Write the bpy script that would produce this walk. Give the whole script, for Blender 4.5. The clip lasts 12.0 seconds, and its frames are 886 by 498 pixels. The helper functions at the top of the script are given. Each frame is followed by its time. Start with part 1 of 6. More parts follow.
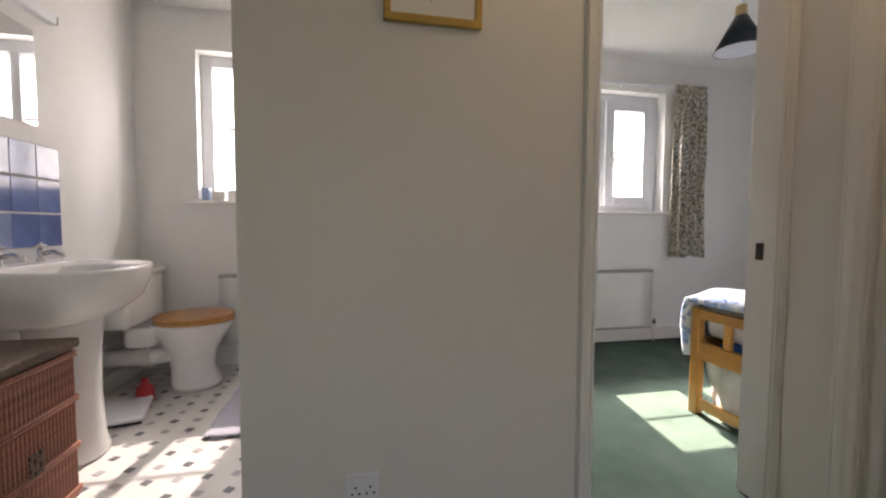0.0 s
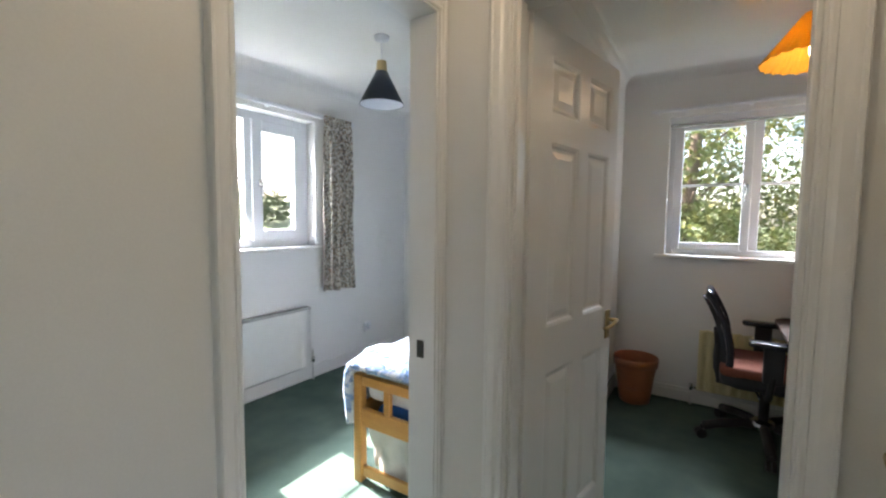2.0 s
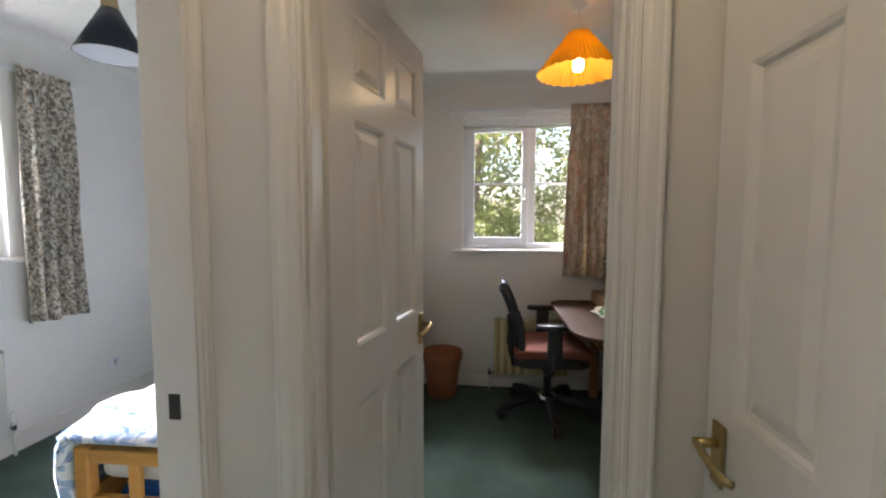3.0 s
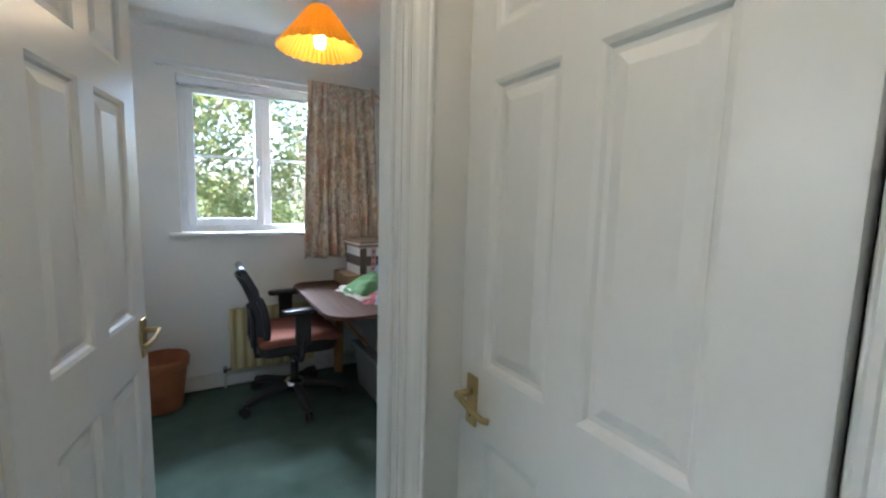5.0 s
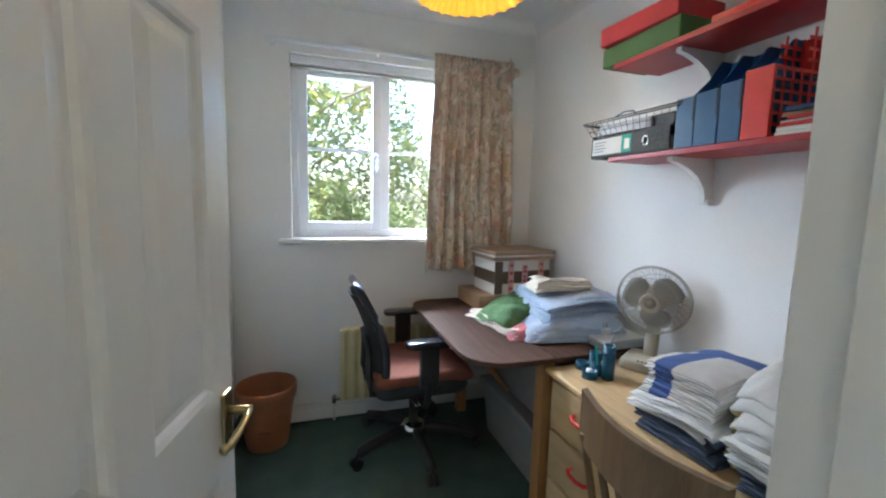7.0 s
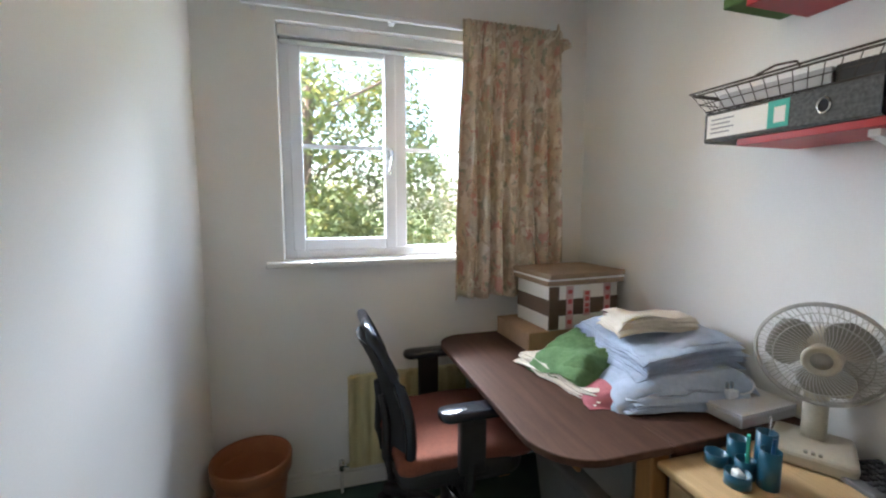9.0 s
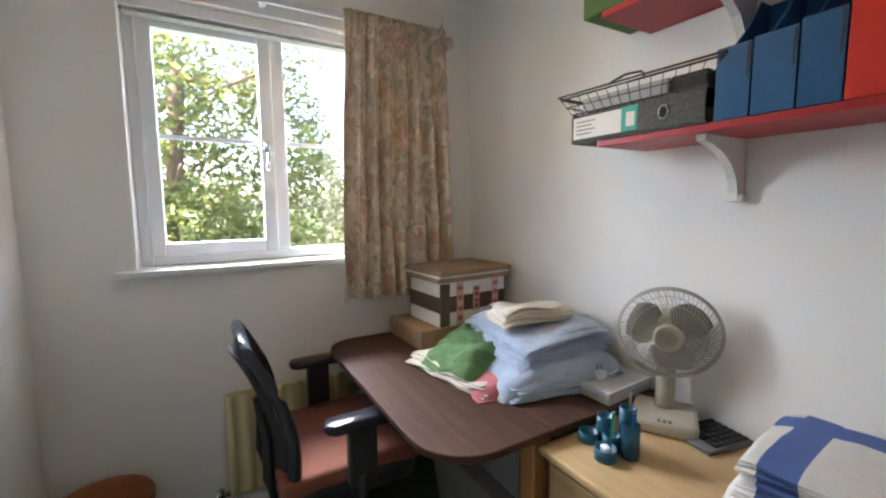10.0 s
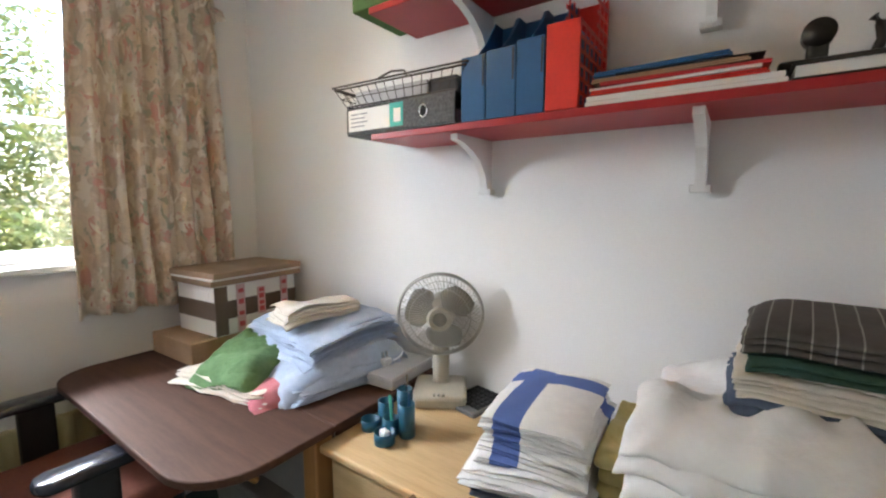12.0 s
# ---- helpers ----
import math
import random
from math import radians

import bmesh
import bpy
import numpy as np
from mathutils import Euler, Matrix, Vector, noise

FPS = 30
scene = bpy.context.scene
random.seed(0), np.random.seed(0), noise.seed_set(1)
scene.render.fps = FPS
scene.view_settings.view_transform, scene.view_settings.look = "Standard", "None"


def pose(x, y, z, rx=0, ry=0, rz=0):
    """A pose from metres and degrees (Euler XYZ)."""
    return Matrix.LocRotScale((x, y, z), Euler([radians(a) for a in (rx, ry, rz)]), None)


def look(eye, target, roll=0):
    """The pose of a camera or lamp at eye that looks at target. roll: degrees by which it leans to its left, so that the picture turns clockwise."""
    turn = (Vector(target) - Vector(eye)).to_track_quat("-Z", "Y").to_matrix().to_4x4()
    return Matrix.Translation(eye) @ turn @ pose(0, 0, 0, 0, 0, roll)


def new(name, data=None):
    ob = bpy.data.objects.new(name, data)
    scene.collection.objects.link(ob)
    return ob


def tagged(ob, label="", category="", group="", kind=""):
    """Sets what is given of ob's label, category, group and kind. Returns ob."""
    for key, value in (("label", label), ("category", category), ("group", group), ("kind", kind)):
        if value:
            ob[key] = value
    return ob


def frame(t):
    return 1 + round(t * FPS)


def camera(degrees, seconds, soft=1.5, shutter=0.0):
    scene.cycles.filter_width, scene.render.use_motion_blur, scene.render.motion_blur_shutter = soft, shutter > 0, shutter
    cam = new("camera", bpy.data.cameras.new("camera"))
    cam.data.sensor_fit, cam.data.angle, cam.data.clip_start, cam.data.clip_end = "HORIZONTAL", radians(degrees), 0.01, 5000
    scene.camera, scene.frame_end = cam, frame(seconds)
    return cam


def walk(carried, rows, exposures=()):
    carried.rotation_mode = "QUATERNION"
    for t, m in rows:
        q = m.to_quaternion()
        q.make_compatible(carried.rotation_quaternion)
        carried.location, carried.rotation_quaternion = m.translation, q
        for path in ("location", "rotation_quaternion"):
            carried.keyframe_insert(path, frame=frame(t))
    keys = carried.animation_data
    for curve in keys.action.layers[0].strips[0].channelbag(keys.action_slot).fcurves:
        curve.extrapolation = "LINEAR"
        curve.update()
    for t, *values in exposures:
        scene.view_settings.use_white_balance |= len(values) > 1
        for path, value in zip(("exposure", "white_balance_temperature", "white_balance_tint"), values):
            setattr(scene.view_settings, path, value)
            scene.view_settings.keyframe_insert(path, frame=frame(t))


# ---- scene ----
cam = camera(93.5, 12.0, soft=2.2)
PATH = [
    (0, (-0.156, -0.1, 0.979), (0.204, 1.598, 0.883), 0.3),
    (0.4, (-0.108, 0.016, 1.041), (0.485, 1.647, 0.936), 0.7),
    (0.5, (-0.081, 0.039, 1.072), (0.572, 1.647, 0.968), 0.6),
    (0.9, (-0.013, 0.083, 1.153), (0.855, 1.586, 1.039), 0.6),
    (1, (0.016, 0.106, 1.172), (0.945, 1.571, 1.058), 0.1),
    (1.5, (0.075, 0.205, 1.216), (1.308, 1.425, 1.097), 0.7),
    (2, (0.108, 0.287, 1.337), (1.567, 1.225, 1.211), 0.6),
    (2.5, (0.206, 0.328, 1.355), (1.836, 0.916, 1.228), 0.2),
    (3, (0.377, 0.395, 1.325), (2.102, 0.572, 1.2), 0.1),
    (3.3, (0.406, 0.407, 1.352), (2.136, 0.33, 1.199), 0.1),
    (3.7, (0.425, 0.456, 1.327), (2.114, 0.077, 1.182), 0.1),
    (5.3, (0.434, 0.495, 1.342), (1.908, -0.404, 1.136), 1.7),
    (5.5, (0.501, 0.49, 1.328), (2.003, -0.359, 1.111), 1.2),
    (6, (0.702, 0.471, 1.329), (2.263, -0.258, 1.099), 1.5),
    (6.5, (0.909, 0.464, 1.313), (2.518, -0.151, 1.091), 1.3),
    (7, (1.152, 0.497, 1.325), (2.793, -0.039, 1.122), 1.4),
    (7.3, (1.293, 0.49, 1.332), (2.958, 0.036, 1.125), 0.8),
    (7.5, (1.387, 0.485, 1.303), (3.063, 0.053, 1.135), 0.8),
    (7.7, (1.465, 0.467, 1.33), (3.146, 0.064, 1.146), 0.5),
    (9.3, (1.725, 0.414, 1.331), (3.359, -0.156, 1.157), -0.4),
    (9.5, (1.729, 0.397, 1.335), (3.332, -0.252, 1.153), -0.5),
    (10, (1.732, 0.36, 1.329), (3.23, -0.503, 1.143), -0.4),
    (10.5, (1.727, 0.314, 1.321), (3.091, -0.747, 1.138), -0.4),
    (11, (1.717, 0.285, 1.321), (2.934, -0.942, 1.135), -0.3),
    (11.2, (1.729, 0.304, 1.315), (2.879, -0.988, 1.136), -0.6),
    (11.5, (1.704, 0.273, 1.313), (2.793, -1.07, 1.128), -0.2),
    (12, (1.676, 0.264, 1.309), (2.666, -1.152, 1.114), 0.0),
]
walk(cam, [(t, look(eye, target, roll)) for t, eye, target, roll in PATH],
     [(0.0, 3.05, 7700, 22), (1.0, 3.6, 6800, 18), (2.0, 3.6, 6600, 14), (2.5, 3.55, 6400, 11), (3.0, 3.6, 6900, 17), (3.5, 3.9, 6400, 11), (5.5, 4.05, 5700, 8), (7.5, 4.15, 5900, 8), (9.5, 3.95, 6400, 11), (12.0, 4.4, 6550, 12)])

# ---------------------------------------------------------------- world, sun, lamps
SUN_TO = Vector((0.12, 0.90, 1.0)).normalized()
world = bpy.data.worlds.new("sky")
scene.world = world
world.use_nodes = True
wn = world.node_tree
sky = wn.nodes.new("ShaderNodeTexSky")
sky.sky_type = "NISHITA"
sky.sun_disc = False
sky.sun_elevation = math.asin(SUN_TO.z)
sky.sun_rotation = math.atan2(SUN_TO.x, SUN_TO.y)
sky.dust_density = 3.0
wn.links.new(sky.outputs[0], wn.nodes["Background"].inputs[0])
wn.nodes["Background"].inputs[1].default_value = 0.10
sun_data = bpy.data.lights.new("sun", "SUN")
sun_data.energy, sun_data.angle, sun_data.color = 3.2, radians(0.6), (1, 0.95, 0.88)
sun = new("sun", sun_data)
sun.matrix_world = look(tuple(SUN_TO * 20), (0, 0, 0))
# unseen lamps outside the study, bedroom, stair and bathroom windows, added as sky light
for name, eye, target, size, power in (("study_sky_fill", (5.0, 1.35, 2.15), (2.3, -0.55, 1.1), (0.8, 1.2), 8.0), ("study_sky_fill_high", (5.2, 0.05, 2.95), (2.4, -0.2, 1.0), (1.6, 0.5), 25.0),
                                       ("bedroom_sky_fill", (1.93, 4.6, 2.95), (1.9, 1.8, 0.9), (1.6, 0.5), 95.0), ("stair_sky_fill", (-0.4, -3.3, 1.5), (-0.1, 1.0, 0.9), (1.2, 1.2), 2.2), ("bathroom_sky_fill", (-0.82, 4.6, 2.95), (-0.9, 1.8, 0.6), (1.2, 0.5), 36.0)):
    area = bpy.data.lights.new(name, "AREA")
    area.shape, area.size, area.size_y = "RECTANGLE", *size
    area.energy, area.color = power, (0.86, 0.93, 1.0)
    new(name, area).matrix_world = look(eye, target)


# ---------------------------------------------------------------- materials
def material(name, dark, light, rough=0.6, scale=8.0, bump=0.1, metal=0.0, grain=120.0, stretch=(1, 1, 1), spec=0.5, dist=0.004):
    """Two-scale noise between two colours, with fine relief."""
    m = bpy.data.materials.new(name)
    m.use_nodes = True
    nt = m.node_tree
    b = nt.nodes["Principled BSDF"]
    tc = nt.nodes.new("ShaderNodeTexCoord")
    mp = nt.nodes.new("ShaderNodeMapping")
    mp.inputs["Scale"].default_value = stretch
    nt.links.new(tc.outputs["Object"], mp.inputs[0])
    n1, n2 = nt.nodes.new("ShaderNodeTexNoise"), nt.nodes.new("ShaderNodeTexNoise")
    n1.inputs["Scale"].default_value, n2.inputs["Scale"].default_value = scale, grain
    n1.inputs["Detail"].default_value = 5
    mix = nt.nodes.new("ShaderNodeMix")
    mix.data_type = "RGBA"
    mix.inputs["A"].default_value, mix.inputs["B"].default_value = (*dark, 1), (*light, 1)
    avg = nt.nodes.new("ShaderNodeMath")
    avg.operation = "MULTIPLY_ADD"
    avg.inputs[1].default_value = 0.35
    nt.links.new(n2.outputs[0], avg.inputs[0])
    half = nt.nodes.new("ShaderNodeMath")
    half.operation = "MULTIPLY"
    half.inputs[1].default_value = 0.65
    nt.links.new(n1.outputs[0], half.inputs[0])
    nt.links.new(half.outputs[0], avg.inputs[2])
    ramp = nt.nodes.new("ShaderNodeMapRange")
    ramp.inputs[1].default_value, ramp.inputs[2].default_value = 0.3, 0.7
    nt.links.new(avg.outputs[0], ramp.inputs[0])
    nt.links.new(ramp.outputs[0], mix.inputs["Factor"])
    for n in (n1, n2):
        nt.links.new(mp.outputs[0], n.inputs["Vector"])
    nt.links.new(mix.outputs["Result"], b.inputs["Base Color"])
    b.inputs["Roughness"].default_value, b.inputs["Metallic"].default_value = rough, metal
    b.inputs["Specular IOR Level"].default_value = spec
    if bump:
        bp = nt.nodes.new("ShaderNodeBump")
        bp.inputs["Strength"].default_value, bp.inputs["Distance"].default_value = bump, dist
        nt.links.new(avg.outputs[0], bp.inputs["Height"])
        nt.links.new(bp.outputs[0], b.inputs["Normal"])
    return m


def plain(name, c, rough=0.5, metal=0.0, var=0.12, bump=0.04, scale=12):
    return material(name, tuple(v * (1 - var) for v in c), tuple(min(1, v * (1 + var)) for v in c), rough, scale, bump, metal)


def blotched(name, base, spots, scale, rough=0.9, cut=0.45, soft=0.06, stretch=(1, 1, 1)):
    """Printed cloth: layers of coloured blotches on a ground colour."""
    m = plain(name, base, rough, bump=0.15, scale=30)
    nt = m.node_tree
    b = nt.nodes["Principled BSDF"]
    last = b.inputs["Base Color"].links[0].from_socket
    tc = nt.nodes.new("ShaderNodeTexCoord")
    mp = nt.nodes.new("ShaderNodeMapping")
    mp.inputs["Scale"].default_value = stretch
    nt.links.new(tc.outputs["Object"], mp.inputs[0])
    for i, (c, k, size) in enumerate(spots):
        off = nt.nodes.new("ShaderNodeVectorMath")
        off.inputs[1].default_value = (3.1 * i + 1, 7.7 * i, 1.3 * i)
        nt.links.new(mp.outputs[0], off.inputs[0])
        n = nt.nodes.new("ShaderNodeTexNoise")
        n.inputs["Scale"].default_value, n.inputs["Detail"].default_value, n.inputs["Distortion"].default_value = scale * size, 3, 0.8
        nt.links.new(off.outputs[0], n.inputs["Vector"])
        r = nt.nodes.new("ShaderNodeMapRange")
        r.inputs[1].default_value, r.inputs[2].default_value = cut + k, cut + k + soft
        nt.links.new(n.outputs[0], r.inputs[0])
        mix = nt.nodes.new("ShaderNodeMix")
        mix.data_type = "RGBA"
        mix.inputs["B"].default_value = (*c, 1)
        nt.links.new(r.outputs[0], mix.inputs["Factor"])
        nt.links.new(last, mix.inputs["A"])
        last = mix.outputs["Result"]
    nt.links.new(last, b.inputs["Base Color"])
    return m


def banded(name, base, band, axis, rows, rough=0.9):
    """Cloth with woven bands: rows of (lower, upper) in object space along the axes named."""
    m = plain(name, base, rough, bump=0.2, scale=40, var=0.05)
    nt = m.node_tree
    b = nt.nodes["Principled BSDF"]
    last = b.inputs["Base Color"].links[0].from_socket
    tc = nt.nodes.new("ShaderNodeTexCoord")
    sep = nt.nodes.new("ShaderNodeSeparateXYZ")
    nt.links.new(tc.outputs["Object"], sep.inputs[0])
    for a, (lo, hi) in zip(axis, rows):
        c = nt.nodes.new("ShaderNodeMath")
        c.operation = "COMPARE"
        c.inputs[1].default_value, c.inputs[2].default_value = (lo + hi) / 2, (hi - lo) / 2
        nt.links.new(sep.outputs[a], c.inputs[0])
        mix = nt.nodes.new("ShaderNodeMix")
        mix.data_type = "RGBA"
        mix.inputs["B"].default_value = (*band, 1)
        nt.links.new(c.outputs[0], mix.inputs["Factor"])
        nt.links.new(last, mix.inputs["A"])
        last = mix.outputs["Result"]
    nt.links.new(last, b.inputs["Base Color"])
    return m


def repeated(name, base, line, axis, period, duty, rough=0.9):
    """Fine stripes along one axis in object space."""
    m = plain(name, base, rough, bump=0.25, scale=50)
    nt = m.node_tree
    b = nt.nodes["Principled BSDF"]
    last = b.inputs["Base Color"].links[0].from_socket
    tc = nt.nodes.new("ShaderNodeTexCoord")
    sep = nt.nodes.new("ShaderNodeSeparateXYZ")
    nt.links.new(tc.outputs["Object"], sep.inputs[0])
    k = nt.nodes.new("ShaderNodeMath")
    k.operation = "MULTIPLY"
    k.inputs[1].default_value = 1 / period
    nt.links.new(sep.outputs[axis], k.inputs[0])
    f = nt.nodes.new("ShaderNodeMath")
    f.operation = "FRACT"
    nt.links.new(k.outputs[0], f.inputs[0])
    g = nt.nodes.new("ShaderNodeMath")
    g.operation = "LESS_THAN"
    g.inputs[1].default_value = duty
    nt.links.new(f.outputs[0], g.inputs[0])
    mix = nt.nodes.new("ShaderNodeMix")
    mix.data_type = "RGBA"
    mix.inputs["B"].default_value = (*line, 1)
    nt.links.new(g.outputs[0], mix.inputs["Factor"])
    nt.links.new(last, mix.inputs["A"])
    nt.links.new(mix.outputs["Result"], b.inputs["Base Color"])
    return m


def glow(name, c, strength):
    m = bpy.data.materials.new(name)
    m.use_nodes = True
    b = m.node_tree.nodes["Principled BSDF"]
    b.inputs["Base Color"].default_value = (*c, 1)
    b.inputs["Emission Color"].default_value, b.inputs["Emission Strength"].default_value = (*c, 1), strength
    return m


def pane_glass(name, tint=(1, 1, 1), haze=0.0):
    m = bpy.data.materials.new(name)
    m.use_nodes = True
    nt = m.node_tree
    nt.nodes.remove(nt.nodes["Principled BSDF"])
    t, g, mx = nt.nodes.new("ShaderNodeBsdfTransparent"), nt.nodes.new("ShaderNodeBsdfGlossy"), nt.nodes.new("ShaderNodeMixShader")
    t.inputs[0].default_value = (*tint, 1)
    g.inputs["Roughness"].default_value = 0.02
    mx.inputs[0].default_value = 0.05
    nt.links.new(t.outputs[0], mx.inputs[1])
    nt.links.new(g.outputs[0], mx.inputs[2])
    last = mx
    if haze:
        d, m2 = nt.nodes.new("ShaderNodeBsdfTranslucent"), nt.nodes.new("ShaderNodeMixShader")
        m2.inputs[0].default_value = haze
        nt.links.new(mx.outputs[0], m2.inputs[1])
        nt.links.new(d.outputs[0], m2.inputs[2])
        last = m2
    nt.links.new(last.outputs[0], nt.nodes["Material Output"].inputs[0])
    return m


def translucent_cloth(name, c, rough, share):
    m = plain(name, c, rough, bump=0.1)
    nt = m.node_tree
    b = nt.nodes["Principled BSDF"]
    tr, mx = nt.nodes.new("ShaderNodeBsdfTranslucent"), nt.nodes.new("ShaderNodeMixShader")
    tr.inputs[0].default_value = (*c, 1)
    mx.inputs[0].default_value = share
    nt.links.new(b.outputs[0], mx.inputs[1])
    nt.links.new(tr.outputs[0], mx.inputs[2])
    nt.links.new(mx.outputs[0], nt.nodes["Material Output"].inputs[0])
    return m


WALL = material("wall paint", (0.78, 0.775, 0.765), (0.85, 0.845, 0.835), 0.75, 1.5, 0.08, grain=220)
HALL = material("hall paint", (0.70, 0.68, 0.65), (0.77, 0.75, 0.72), 0.6, 1.5, 0.08, grain=220)
CEIL = material("ceiling paint", (0.74, 0.74, 0.73), (0.82, 0.82, 0.81), 0.85, 2, 0.25, grain=90)
GLOSS = material("gloss white paint", (0.775, 0.765, 0.745), (0.805, 0.795, 0.775), 0.28, 3, 0.03, grain=60, stretch=(1, 1, 0.4))
UPVC = plain("white plastic frame", (0.78, 0.80, 0.84), 0.3, var=0.03)
CARPET = material("green carpet", (0.060, 0.095, 0.080), (0.112, 0.160, 0.136), 0.95, 5, 0.9, grain=420, spec=0.1)
PINE = material("pine", (0.50, 0.33, 0.16), (0.66, 0.47, 0.25), 0.42, 5, 0.05, grain=40, stretch=(0.5, 6, 6))
PINE_V = material("pine upright", (0.50, 0.33, 0.16), (0.66, 0.47, 0.25), 0.42, 5, 0.05, grain=40, stretch=(6, 6, 0.5))
BEDPINE = material("orange pine", (0.50, 0.23, 0.055), (0.64, 0.33, 0.09), 0.35, 5, 0.04, grain=40, stretch=(4, 0.5, 4))
OAKLEG = material("oak leg", (0.36, 0.17, 0.06), (0.48, 0.25, 0.09), 0.4, 5, 0.05, grain=40, stretch=(6, 6, 0.5))
DARKWOOD = material("dark mahogany veneer", (0.056, 0.026, 0.017), (0.105, 0.052, 0.034), 0.66, 6, 0.05, grain=60, stretch=(0.6, 8, 8), spec=0.22)
CHAIRWOOD = material("brown chair wood", (0.13, 0.075, 0.035), (0.23, 0.14, 0.07), 0.4, 6, 0.06, grain=50, stretch=(5, 5, 0.6))
BRASS = plain("aged brass", (0.52, 0.40, 0.20), 0.3, 1.0)
CHROME = plain("chrome", (0.62, 0.62, 0.62), 0.15, 1.0, 0.05)
BLACK = plain("black plastic", (0.018, 0.018, 0.021), 0.45, var=0.3)
SHINY = plain("black shiny plastic", (0.02, 0.022, 0.03), 0.18, var=0.2)
MESH = plain("black mesh cloth", (0.014, 0.014, 0.016), 0.85, bump=0.4, scale=200)
SEAT = plain("rust red cloth", (0.22, 0.072, 0.045), 0.9, bump=0.4, scale=80)
TERRA = plain("terracotta plastic", (0.36, 0.135, 0.06), 0.45, var=0.15)
CREAM = plain("cream radiator enamel", (0.68, 0.60, 0.34), 0.35, var=0.05)
RADWHITE = plain("white radiator enamel", (0.74, 0.74, 0.72), 0.3, var=0.03)
GREYTRIM = plain("grey grille", (0.38, 0.38, 0.37), 0.5)
RED = plain("red painted board", (0.40, 0.018, 0.022), 0.42, var=0.12)
REDPL = plain("red plastic", (0.68, 0.035, 0.025), 0.35)
BLUEPL = plain("blue plastic", (0.018, 0.10, 0.24), 0.3)
TEAL = plain("teal plastic", (0.012, 0.10, 0.17), 0.3)
GREENBOX = plain("green card", (0.07, 0.15, 0.035), 0.7)
REDBOX = plain("red card", (0.52, 0.025, 0.03), 0.6)
GREYBOARD = plain("marbled grey board", (0.075, 0.075, 0.075), 0.7, var=0.45, scale=120)
PAPER = plain("white paper", (0.80, 0.79, 0.76), 0.8, var=0.03)
INK = plain("grey print", (0.30, 0.31, 0.33), 0.8)
MINT = plain("teal sticker", (0.05, 0.42, 0.34), 0.6)
WIRE = plain("dark wire", (0.05, 0.04, 0.035), 0.4, 0.6)
CARD = plain("brown cardboard", (0.36, 0.23, 0.14), 0.8, scale=20)
CARDLID = plain("cardboard lid", (0.30, 0.21, 0.14), 0.7, scale=20)
TAPE = plain("brown tape", (0.10, 0.065, 0.045), 0.4)
PINKTAPE = plain("clear printed tape", (0.62, 0.42, 0.42), 0.4)
REDTAPE = plain("red printed tape", (0.50, 0.08, 0.09), 0.5)
FANBEIGE = plain("beige fan plastic", (0.46, 0.42, 0.33), 0.4)
FANBLADE = plain("smoky fan blade", (0.27, 0.255, 0.22), 0.3)
FANWIRE = plain("grey fan wire", (0.46, 0.45, 0.41), 0.35)
GREYCRATE = plain("grey crate plastic", (0.27, 0.265, 0.255), 0.5)
PORCELAIN = plain("white porcelain", (0.80, 0.79, 0.78), 0.12, var=0.02, bump=0.0)
SEATOAK = material("varnished oak seat", (0.42, 0.20, 0.07), (0.56, 0.29, 0.11), 0.25, 6, 0.03, grain=50, stretch=(0.6, 6, 6))
WICKER = plain("red-brown wicker", (0.34, 0.14, 0.095), 0.6, var=0.35, scale=60)
WICKERTOP = plain("dark woven lid", (0.15, 0.105, 0.085), 0.7, var=0.4, scale=60)
BLUETILE = plain("glazed blue tile", (0.11, 0.16, 0.36), 0.12, var=0.3, scale=5)
PALETILE = plain("glazed pale blue tile", (0.26, 0.33, 0.52), 0.12, var=0.2, scale=5)
GROUT = plain("grout", (0.66, 0.66, 0.68), 0.8)
VINYL = plain("white vinyl", (0.74, 0.72, 0.70), 0.35, var=0.05)
GREYINSET = plain("dark grey inset", (0.13, 0.13, 0.15), 0.35)
PALEINSET = plain("pale grey inset", (0.42, 0.41, 0.42), 0.35)
WHITECLOTH = material("white cotton", (0.78, 0.775, 0.765), (0.86, 0.855, 0.845), 0.95, 16, 0.45, grain=70, dist=0.008)
CREAMCLOTH = material("cream cotton", (0.62, 0.57, 0.49), (0.74, 0.69, 0.61), 0.95, 16, 0.5, grain=70, dist=0.008)
BLUECLOTH = material("pale blue cotton", (0.36, 0.44, 0.58), (0.48, 0.56, 0.70), 0.95, 16, 0.45, grain=70, dist=0.008)
GREENCLOTH = material("green cotton", (0.08, 0.17, 0.065), (0.16, 0.28, 0.13), 0.95, 16, 0.45, grain=70, dist=0.008)
PINKCLOTH = material("rose cotton", (0.45, 0.13, 0.16), (0.58, 0.20, 0.22), 0.95, 16, 0.45, grain=70, dist=0.008)
NAVYCLOTH = material("slate blue denim", (0.055, 0.075, 0.12), (0.10, 0.13, 0.19), 0.95, 16, 0.5, grain=70, dist=0.008)
YELLOWCLOTH = material("yellow cotton", (0.50, 0.42, 0.16), (0.66, 0.56, 0.27), 0.95, 16, 0.45, grain=70, dist=0.008)
DARKGREENCLOTH = material("bottle green cotton", (0.02, 0.06, 0.045), (0.045, 0.10, 0.075), 0.95, 16, 0.45, grain=70, dist=0.008)
CHECK = banded("blue banded white cotton", (0.74, 0.72, 0.69), (0.09, 0.15, 0.38), (0, 1), ((0.018, 0.075), (-0.105, -0.045)))
